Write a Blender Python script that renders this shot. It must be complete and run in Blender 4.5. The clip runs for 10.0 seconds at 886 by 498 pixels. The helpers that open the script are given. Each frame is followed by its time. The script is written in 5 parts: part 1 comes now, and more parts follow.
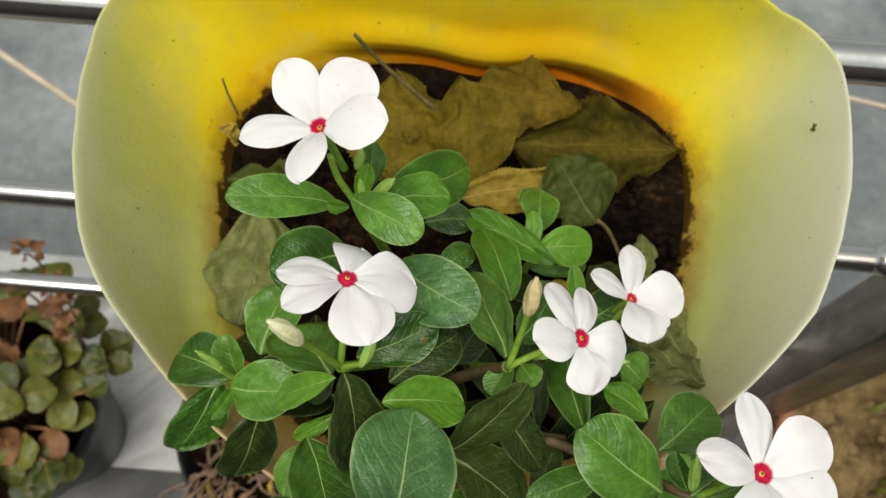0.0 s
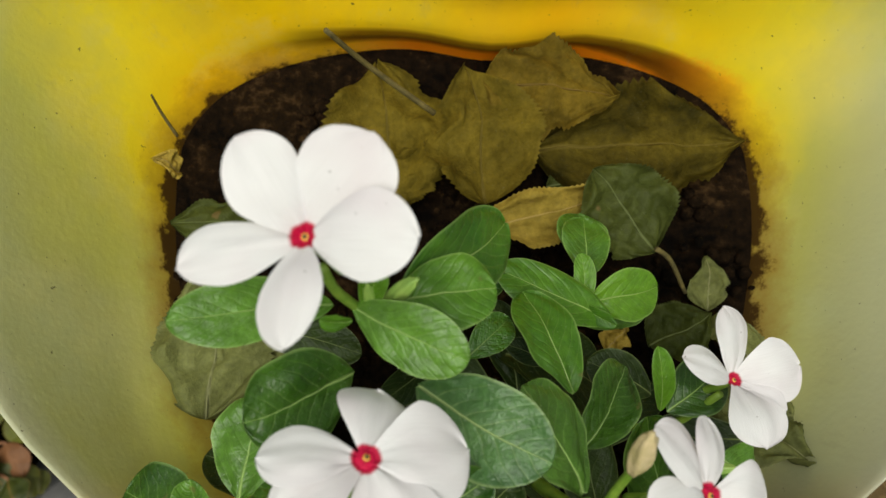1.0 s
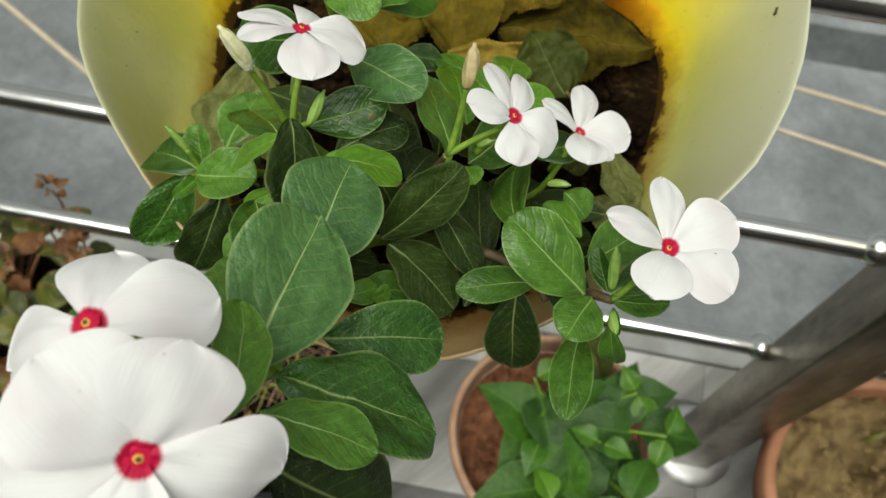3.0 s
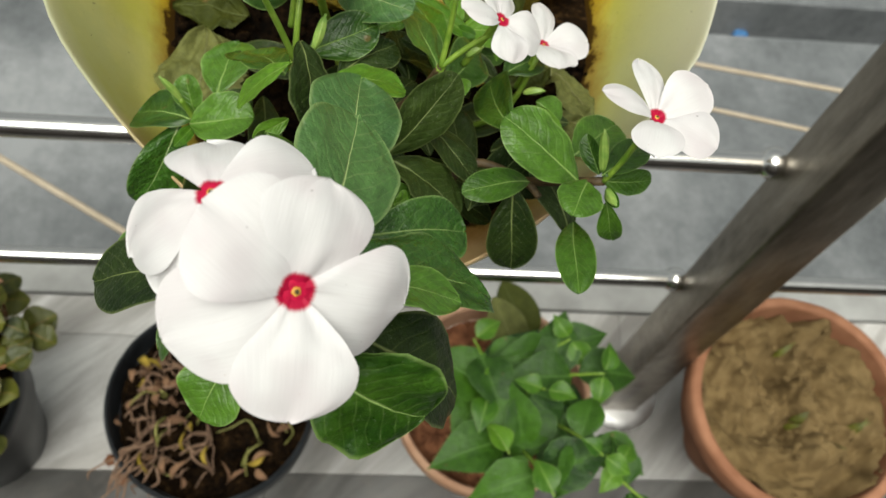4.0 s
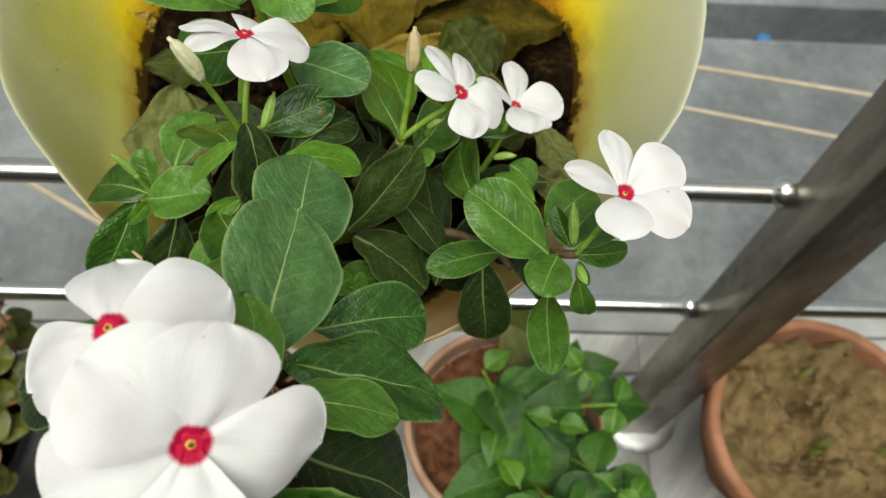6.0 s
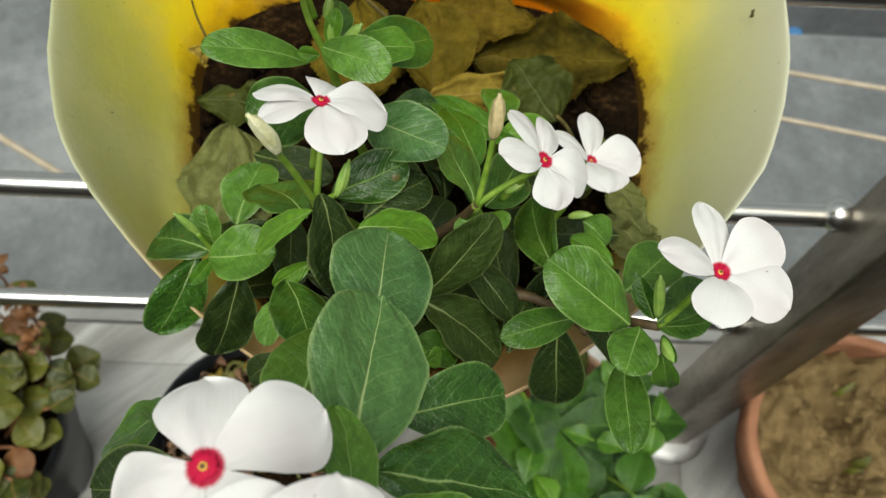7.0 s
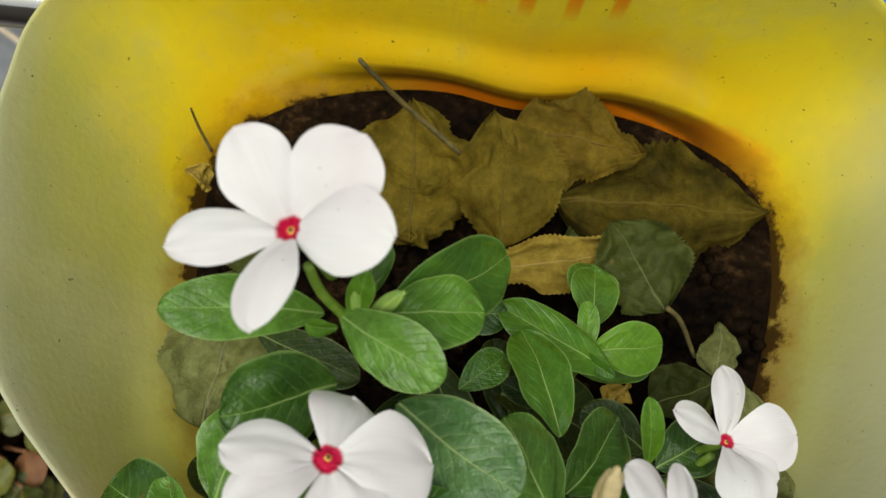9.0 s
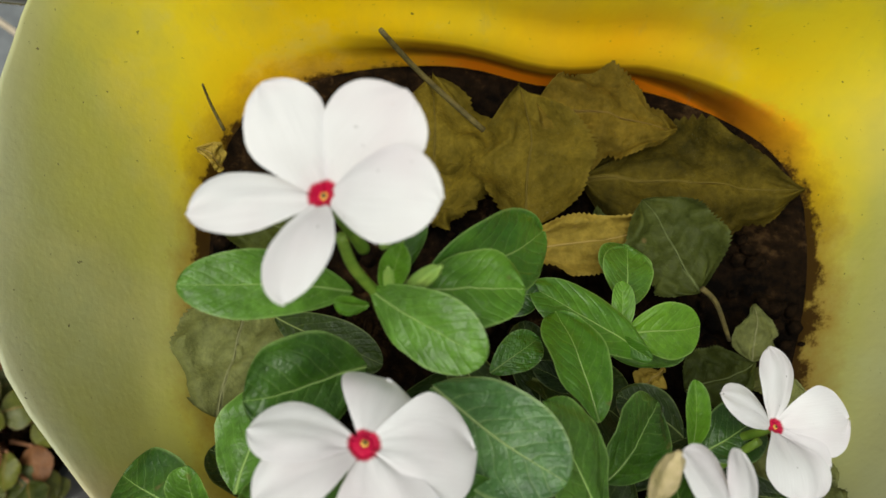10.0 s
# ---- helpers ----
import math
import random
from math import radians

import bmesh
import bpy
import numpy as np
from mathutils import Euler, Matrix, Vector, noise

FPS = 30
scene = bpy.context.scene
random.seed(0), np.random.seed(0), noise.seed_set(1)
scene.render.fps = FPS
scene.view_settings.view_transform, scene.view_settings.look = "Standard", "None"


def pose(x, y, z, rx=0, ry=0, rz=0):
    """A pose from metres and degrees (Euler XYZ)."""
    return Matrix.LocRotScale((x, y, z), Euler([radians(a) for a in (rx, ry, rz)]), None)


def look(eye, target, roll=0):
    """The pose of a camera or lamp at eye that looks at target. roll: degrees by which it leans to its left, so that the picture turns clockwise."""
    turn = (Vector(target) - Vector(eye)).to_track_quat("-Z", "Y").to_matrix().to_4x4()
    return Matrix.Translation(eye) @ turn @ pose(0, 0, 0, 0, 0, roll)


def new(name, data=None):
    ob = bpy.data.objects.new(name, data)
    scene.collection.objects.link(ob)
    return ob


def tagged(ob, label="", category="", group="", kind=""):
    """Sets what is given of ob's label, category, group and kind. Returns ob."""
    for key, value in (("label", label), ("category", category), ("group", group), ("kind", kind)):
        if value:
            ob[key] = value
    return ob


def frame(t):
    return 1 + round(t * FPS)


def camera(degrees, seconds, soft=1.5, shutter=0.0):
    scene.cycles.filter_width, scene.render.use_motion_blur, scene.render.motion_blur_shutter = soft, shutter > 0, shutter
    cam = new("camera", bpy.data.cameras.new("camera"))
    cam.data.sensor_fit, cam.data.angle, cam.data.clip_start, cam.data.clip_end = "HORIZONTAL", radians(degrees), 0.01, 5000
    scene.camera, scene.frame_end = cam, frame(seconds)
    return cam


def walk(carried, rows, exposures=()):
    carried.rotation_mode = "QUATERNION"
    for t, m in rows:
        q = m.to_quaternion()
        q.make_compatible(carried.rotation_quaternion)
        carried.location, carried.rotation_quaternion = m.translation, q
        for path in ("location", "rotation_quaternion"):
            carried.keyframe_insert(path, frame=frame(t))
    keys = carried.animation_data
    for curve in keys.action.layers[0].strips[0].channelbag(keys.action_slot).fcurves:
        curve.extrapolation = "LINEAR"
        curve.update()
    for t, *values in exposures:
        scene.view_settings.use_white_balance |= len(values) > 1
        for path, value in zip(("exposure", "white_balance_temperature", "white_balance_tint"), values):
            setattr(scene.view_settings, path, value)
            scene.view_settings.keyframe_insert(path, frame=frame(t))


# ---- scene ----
cam = camera(56.4, 10.0, soft=1.5)
cam.data.dof.use_dof, cam.data.dof.focus_distance, cam.data.dof.aperture_fstop = True, 0.25, 22.0
PATH = [
    (0, (0.0006, -0.0041, 1.2479), (-0.0189, 0.6698, -0.6351), 3.01),
    (0.5, (-0.0155, 0.0495, 1.2073), (0.0276, 0.6357, -0.7044), 6.08),
    (1, (-0.0198, 0.0634, 1.1815), (0.0543, 0.5764, -0.7502), 8.22),
    (1.5, (-0.0167, 0.0450, 1.2016), (0.0159, 0.6008, -0.7194), 3.14),
    (2, (0.0285, -0.0029, 1.2266), (-0.0105, 0.6633, -0.6588), -1.64),
    (2.5, (0.0572, -0.0482, 1.2248), (-0.0673, 0.6697, -0.6378), -3.55),
    (3, (0.0404, -0.0878, 1.2335), (-0.0623, 0.6842, -0.6086), 3.34),
    (3.2, (0.0196, -0.1057, 1.2308), (-0.0269, 0.7043, -0.5972), 7.20),
    (4.5, (-0.0012, -0.1363, 1.2405), (0.2123, 0.6639, -0.5800), 12.64),
    (5.2, (0.0109, -0.1186, 1.2375), (0.1729, 0.7089, -0.5760), 10.21),
    (6.3, (0.0240, -0.0967, 1.2362), (0.1033, 0.7243, -0.5858), 6.89),
    (6.5, (0.0201, -0.0886, 1.2391), (0.0845, 0.7236, -0.5874), 6.22),
    (7, (0.0033, -0.0740, 1.2337), (0.0582, 0.7262, -0.5984), 5.77),
    (7.5, (-0.0040, -0.0666, 1.2316), (0.0299, 0.7103, -0.6110), 4.07),
    (8, (-0.0110, -0.0504, 1.2290), (0.0080, 0.6749, -0.6348), 2.03),
    (8.5, (0.0027, 0.0203, 1.2019), (-0.0231, 0.6932, -0.6813), 1.90),
    (9, (-0.0077, 0.0538, 1.1814), (-0.0530, 0.7099, -0.7074), 2.65),
    (9.5, (-0.0156, 0.0586, 1.1709), (-0.0372, 0.6888, -0.7271), 3.82),
    (10, (-0.0148, 0.0528, 1.1684), (-0.0637, 0.6934, -0.7256), 1.90),
]
walk(cam, [(t, look(eye, target, roll)) for t, eye, target, roll in PATH], exposures=[(0.0, 0.30, 6450, 7), (1.0, 0.13, 6450, 7), (3.0, 0.22, 6400, 4), (4.5, 0.34, 6500, 8), (5.1, 0.32, 6450, 7), (6.5, 0.28, 6400, 4), (8.0, 0.24, 6450, 6), (9.0, 0.11, 6400, 8), (10.0, 0.10, 6350, 7)])

# ---- light ----
world = bpy.data.worlds.new("sky")
scene.world = world
world.use_nodes = True
wn = world.node_tree.nodes
sky = wn.new("ShaderNodeTexSky")
sky.sky_type, sky.sun_disc = "NISHITA", False
sky.sun_elevation, sky.sun_rotation = radians(75), radians(-160)
sky.air_density, sky.dust_density = 1.0, 4.0
# a thin overcast takes most of the blue out of the sky
grey = wn.new("ShaderNodeRGBToBW")
veil = wn.new("ShaderNodeMix")
veil.data_type = "RGBA"
veil.inputs[0].default_value = 0.86
tint = wn.new("ShaderNodeMix")
tint.data_type, tint.blend_type = "RGBA", "MULTIPLY"
tint.inputs[0].default_value, tint.inputs[7].default_value = 1.0, (0.985, 0.99, 0.865, 1)
wl = world.node_tree.links
wl.new(sky.outputs[0], grey.inputs[0])
wl.new(grey.outputs[0], tint.inputs[6])
wl.new(sky.outputs[0], veil.inputs[6])
wl.new(tint.outputs[2], veil.inputs[7])
wl.new(veil.outputs[2], wn["Background"].inputs[0])
wn["Background"].inputs[1].default_value = 0.124
sun_data = bpy.data.lights.new("sun", "SUN")
sun_data.energy, sun_data.angle, sun_data.color = 2.45, radians(45), (1.0, 0.97, 0.91)
sun = new("sun", sun_data)
sun.matrix_world = look((0, 0, 5), (0.10, 0.36, 3.8))

# ---- materials ----
def node_material(name):
    m = bpy.data.materials.new(name)
    m.use_nodes = True
    t = m.node_tree
    return m, t, t.nodes["Principled BSDF"]


def link(t, a, b):
    t.links.new(a, b)


def ramp(t, fac, stops):
    r = t.nodes.new("ShaderNodeValToRGB")
    e = r.color_ramp.elements
    while len(e) < len(stops):
        e.new(0.5)
    for k, (p, c) in enumerate(stops):
        e[k].position, e[k].color = p, (*c, 1) if len(c) == 3 else c
    link(t, fac, r.inputs[0])
    return r.outputs[0]


def calc(t, op, a, b=None, clamp=False):
    n = t.nodes.new("ShaderNodeMath")
    n.operation, n.use_clamp = op, clamp
    for k, v in enumerate((a, b)):
        if v is None:
            continue
        if isinstance(v, (int, float)):
            n.inputs[k].default_value = v
        else:
            link(t, v, n.inputs[k])
    return n.outputs[0]


def blend(t, fac, a, b, mode="MIX"):
    n = t.nodes.new("ShaderNodeMix")
    n.data_type, n.blend_type = "RGBA", mode
    for k, v in ((0, fac), (6, a), (7, b)):
        if isinstance(v, (int, float)):
            n.inputs[k].default_value = v
        elif isinstance(v, tuple):
            n.inputs[k].default_value = (*v, 1)
        else:
            link(t, v, n.inputs[k])
    return n.outputs[2]


def tex(t, scale, detail=4, rough=0.55, source="Object", stretch=None):
    n = t.nodes.new("ShaderNodeTexNoise")
    n.inputs["Scale"].default_value, n.inputs["Detail"].default_value, n.inputs["Roughness"].default_value = scale, detail, rough
    c = t.nodes.new("ShaderNodeTexCoord").outputs[source]
    if stretch:
        mp = t.nodes.new("ShaderNodeMapping")
        mp.inputs["Scale"].default_value = stretch
        link(t, c, mp.inputs[0])
        c = mp.outputs[0]
    link(t, c, n.inputs[0])
    return n.outputs[0]


def bump(t, bsdf, height, strength, distance):
    n = t.nodes.new("ShaderNodeBump")
    n.inputs["Strength"].default_value, n.inputs["Distance"].default_value = strength, distance
    link(t, height, n.inputs["Height"])
    link(t, n.outputs[0], bsdf.inputs["Normal"])


def through_light(t, bsdf, colour, share):
    """Mixes some translucency into a thin surface."""
    tr = t.nodes.new("ShaderNodeBsdfTranslucent")
    if isinstance(colour, tuple):
        tr.inputs[0].default_value = (*colour, 1)
    else:
        link(t, colour, tr.inputs[0])
    mx = t.nodes.new("ShaderNodeMixShader")
    mx.inputs[0].default_value = share
    link(t, bsdf.outputs[0], mx.inputs[1])
    link(t, tr.outputs[0], mx.inputs[2])
    link(t, mx.outputs[0], t.nodes["Material Output"].inputs[0])


def plain(name, low, high, scale, rough=0.6, metal=0.0, bump_by=0.0, detail=5, spec=0.5):
    m, t, b = node_material(name)
    f = tex(t, scale, detail)
    link(t, ramp(t, f, [(0.3, low), (0.7, high)]), b.inputs["Base Color"])
    b.inputs["Roughness"].default_value, b.inputs["Metallic"].default_value = rough, metal
    b.inputs["Specular IOR Level"].default_value = spec
    if bump_by:
        bump(t, b, tex(t, scale * 3, 6), 0.6, bump_by)
    return m


def leaf_material(name, dark, light, vein, rough, share, bumps, lines=1.0, sheen=0.38):
    """A leaf with its midrib and curved side veins laid out along the blade."""
    m, t, b = node_material(name)
    uv = t.nodes.new("ShaderNodeSeparateXYZ")
    link(t, t.nodes.new("ShaderNodeTexCoord").outputs["UV"], uv.inputs[0])
    u, v = uv.outputs[0], calc(t, "ABSOLUTE", uv.outputs[1])
    rnd = t.nodes.new("ShaderNodeObjectInfo").outputs["Random"]
    drift = calc(t, "MULTIPLY", calc(t, "SUBTRACT", tex(t, 1.6, 1, 0.5, "UV"), 0.5), 0.14)
    right = calc(t, "MULTIPLY", calc(t, "GREATER_THAN", uv.outputs[1], 0.0), 0.045)
    lean = calc(t, "SUBTRACT", calc(t, "MULTIPLY", v, 0.34), calc(t, "MULTIPLY", calc(t, "MULTIPLY", v, v), -0.10))
    w = calc(t, "ADD", calc(t, "SUBTRACT", calc(t, "ADD", u, right), lean), drift)
    wave = calc(t, "SINE", calc(t, "ADD", calc(t, "MULTIPLY", w, 50.0), calc(t, "MULTIPLY", rnd, 6.0)))
    half_wave = calc(t, "ADD", calc(t, "MULTIPLY", wave, 0.5), 0.5)
    fade = calc(t, "SUBTRACT", 1.0, calc(t, "MULTIPLY", v, 0.85), True)
    patchy = ramp(t, tex(t, 170, 3), [(0.35, (0.4, 0.4, 0.4)), (0.65, (1, 1, 1))])
    side = calc(t, "MULTIPLY", calc(t, "POWER", half_wave, 40.0), calc(t, "MULTIPLY", fade, patchy))
    quilt = calc(t, "SUBTRACT", 1.0, calc(t, "POWER", half_wave, 5.0))
    taper = calc(t, "SUBTRACT", 0.046, calc(t, "MULTIPLY", u, 0.040))
    rib = calc(t, "SUBTRACT", 1.0, calc(t, "DIVIDE", v, taper), True)
    glow = calc(t, "POWER", calc(t, "SUBTRACT", 1.0, calc(t, "MULTIPLY", v, 2.6), True), 2.0)
    f = calc(t, "ADD", calc(t, "MULTIPLY", tex(t, 75, 6, 0.62), 0.75), calc(t, "MULTIPLY", rnd, 0.42))
    base = ramp(t, f, [(0.30, dark), (0.58, tuple((p * 0.55 + q * 0.45) for p, q in zip(dark, light))), (0.90, light)])
    base = blend(t, calc(t, "MULTIPLY", glow, 0.20), base, light)
    mottle = ramp(t, tex(t, 420, 4, 0.7), [(0.35, (0.72, 0.72, 0.72)), (0.65, (1.15, 1.15, 1.15))])
    base = blend(t, 0.8, base, mottle, "MULTIPLY")
    dust = ramp(t, tex(t, 1300, 2, 0.7), [(0.66, (0, 0, 0)), (0.72, (1, 1, 1))])
    base = blend(t, calc(t, "MULTIPLY", side, 0.19 * lines), base, vein)
    base = blend(t, calc(t, "MULTIPLY", dust, 0.24 if lines > 0.9 else 0.07), base, (0.42, 0.45, 0.34))
    edge_uv = t.nodes.new("ShaderNodeUVMap")
    edge_uv.uv_map = "Rim"
    edge = t.nodes.new("ShaderNodeSeparateXYZ")
    link(t, edge_uv.outputs[0], edge.inputs[0])
    margin = ramp(t, calc(t, "ABSOLUTE", edge.outputs[1]), [(0.925, (0, 0, 0)), (0.985, (1, 1, 1))])
    base = blend(t, calc(t, "MULTIPLY", margin, 0.33 * min(lines, 1.0)), base, vein)
    rib_keep = calc(t, "MULTIPLY", calc(t, "POWER", rib, 0.7), 0.86)
    base = blend(t, rib_keep, base, vein)
    spot = ramp(t, tex(t, 95, 2, 0.4), [(0.74, (0, 0, 0)), (0.77, (1, 1, 1))])
    base = blend(t, calc(t, "MULTIPLY", spot, 0.55), base, (0.16, 0.10, 0.04))
    link(t, base, b.inputs["Base Color"])
    b.inputs["Specular IOR Level"].default_value = sheen
    link(t, ramp(t, tex(t, 240, 5, 0.6), [(0.3, (rough - 0.08,) * 3), (0.75, (rough + 0.16,) * 3)]), b.inputs["Roughness"])
    swell = calc(t, "MULTIPLY", tex(t, 95, 2), 1.3)
    lumps = calc(t, "MULTIPLY", calc(t, "ADD", swell, calc(t, "ADD", tex(t, 210, 3), calc(t, "MULTIPLY", tex(t, 900, 3), 0.5))), bumps)
    h = calc(t, "SUBTRACT", calc(t, "ADD", lumps, calc(t, "MULTIPLY", quilt, 0.18 * lines)), calc(t, "MULTIPLY", rib, 0.7))
    bump(t, b, h, 0.50, 0.0011)
    through_light(t, b, blend(t, 0.5, base, light), share)
    return m


GREEN = leaf_material("leaf_green", (0.013, 0.046, 0.003), (0.096, 0.214, 0.020), (0.32, 0.46, 0.14), 0.35, 0.07, 1.0, 1.0, 0.38)
YOUNG = leaf_material("leaf_young", (0.030, 0.105, 0.006), (0.125, 0.270, 0.016), (0.36, 0.50, 0.15), 0.38, 0.18, 0.6, 1.0, 0.36)
# for dark leaves, and for low ones whose shade is in the colour
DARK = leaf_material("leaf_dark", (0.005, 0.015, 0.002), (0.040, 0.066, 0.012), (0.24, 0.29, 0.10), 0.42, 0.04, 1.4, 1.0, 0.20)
MATTE = leaf_material("leaf_matte", (0.040, 0.104, 0.026), (0.120, 0.245, 0.060), (0.40, 0.50, 0.20), 0.40, 0.10, 1.4, 1.3, 0.44)
PUCKERED = leaf_material("leaf_puckered", (0.014, 0.056, 0.005), (0.072, 0.190, 0.018), (0.34, 0.46, 0.16), 0.28, 0.08, 2.6, 1.2, 0.5)
OLIVE = leaf_material("dry_leaf_olive", (0.024, 0.019, 0.002), (0.180, 0.130, 0.014), (0.12, 0.09, 0.018), 0.75, 0.04, 2.0, 0.5, 0.06)
OCHRE = leaf_material("dry_leaf_ochre", (0.130, 0.092, 0.010), (0.400, 0.285, 0.050), (0.36, 0.26, 0.08), 0.75, 0.06, 2.0, 0.5, 0.08)
BROWN = leaf_material("dry_leaf_brown", (0.044, 0.030, 0.003), (0.245, 0.165, 0.018), (0.15, 0.10, 0.025), 0.75, 0.05, 2.0, 0.5, 0.06)
PALE = leaf_material("dry_leaf_pale", (0.060, 0.068, 0.016), (0.185, 0.195, 0.060), (0.20, 0.20, 0.09), 0.7, 0.04, 1.6, 0.7, 0.2)
WILTED = leaf_material("wilted_leaf", (0.018, 0.025, 0.003), (0.072, 0.084, 0.016), (0.12, 0.14, 0.05), 0.6, 0.04, 1.2, 0.7, 0.12)
JASMINE = leaf_material("jasmine_leaf", (0.007, 0.034, 0.002), (0.062, 0.165, 0.010), (0.12, 0.24, 0.05), 0.42, 0.12, 2.2, 1.3)
SUCCULENT = leaf_material("succulent_leaf", (0.020, 0.032, 0.003), (0.125, 0.130, 0.012), (0.28, 0.14, 0.04), 0.45, 0.05, 0.8, 0.7)
RUST = leaf_material("rusty_leaf", (0.09, 0.036, 0.010), (0.23, 0.095, 0.030), (0.24, 0.11, 0.05), 0.6, 0.05, 1.2, 0.2)


DRIED = leaf_material("dried_shreds", (0.09, 0.046, 0.026), (0.28, 0.160, 0.09), (0.42, 0.27, 0.16), 0.8, 0.05, 2.0, 0.2, 0.2)


def petal_material():
    m, t, b = node_material("white_petal")
    uv = t.nodes.new("ShaderNodeSeparateXYZ")
    link(t, t.nodes.new("ShaderNodeTexCoord").outputs["UV"], uv.inputs[0])
    streak = t.nodes.new("ShaderNodeTexNoise")
    streak.inputs["Scale"].default_value, streak.inputs["Detail"].default_value = 9, 4
    mp = t.nodes.new("ShaderNodeMapping")
    mp.inputs["Scale"].default_value = (0.25, 5.0, 1)
    link(t, t.nodes.new("ShaderNodeTexCoord").outputs["UV"], mp.inputs[0])
    link(t, mp.outputs[0], streak.inputs[0])
    base = ramp(t, streak.outputs[0], [(0.3, (0.725, 0.710, 0.715)), (0.7, (0.785, 0.772, 0.777))])
    flush = ramp(t, tex(t, 55, 2, 0.5), [(0.42, (0, 0, 0)), (0.68, (1, 1, 1))])
    base = blend(t, calc(t, "MULTIPLY", flush, 0.55), base, (0.64, 0.56, 0.59))
    speck = ramp(t, tex(t, 480, 2, 0.8), [(0.75, (0, 0, 0)), (0.79, (1, 1, 1))])
    base = blend(t, calc(t, "MULTIPLY", speck, 0.35), base, (0.50, 0.40, 0.36))
    dot = ramp(t, tex(t, 640, 1, 0.5), [(0.795, (0, 0, 0)), (0.81, (1, 1, 1))])
    base = blend(t, calc(t, "MULTIPLY", dot, 0.7), base, (0.22, 0.19, 0.18))
    reach = calc(t, "ADD", uv.outputs[0], calc(t, "MULTIPLY", calc(t, "SUBTRACT", streak.outputs[0], 0.5), 0.05))
    red = ramp(t, reach, [(0.143, (1, 1, 1)), (0.180, (0, 0, 0))])
    base = blend(t, red, base, (0.46, 0.004, 0.045))
    link(t, base, b.inputs["Base Color"])
    b.inputs["Roughness"].default_value = 0.55
    b.inputs["Specular IOR Level"].default_value = 0.25
    bump(t, b, calc(t, "ADD", streak.outputs[0], calc(t, "MULTIPLY", tex(t, 120, 3), 0.8)), 0.22, 0.0007)
    through_light(t, b, base, 0.22)
    return m


PETAL = petal_material()
EYE_RED = plain("flower_eye_red", (0.34, 0.002, 0.030), (0.50, 0.005, 0.048), 900, 0.7, spec=0.2)
THROAT = plain("flower_throat", (0.035, 0.022, 0.006), (0.09, 0.06, 0.012), 900, 0.6)
THROAT_RING = plain("flower_throat_ring", (0.48, 0.22, 0.03), (0.62, 0.36, 0.06), 900, 0.5)
STEM_GREEN = plain("stem_green", (0.115, 0.225, 0.018), (0.24, 0.36, 0.045), 220, 0.45)
STEM_OLIVE = plain("stem_olive", (0.14, 0.15, 0.03), (0.30, 0.28, 0.08), 200, 0.6)
STEM_BROWN = plain("stem_brown", (0.038, 0.025, 0.009), (0.105, 0.066, 0.024), 240, 0.65, bump_by=0.0006)
BUD = plain("bud_cream", (0.60, 0.58, 0.25), (0.84, 0.81, 0.58), 260, 0.5, bump_by=0.0008)
BUD_TAN = plain("bud_tan", (0.36, 0.30, 0.12), (0.58, 0.46, 0.26), 260, 0.5, bump_by=0.0008)
BUD_GREEN = plain("bud_green", (0.16, 0.30, 0.05), (0.30, 0.42, 0.09), 260, 0.45)
TWIG = plain("dry_twig", (0.050, 0.040, 0.010), (0.15, 0.115, 0.028), 300, 0.8, bump_by=0.0004)


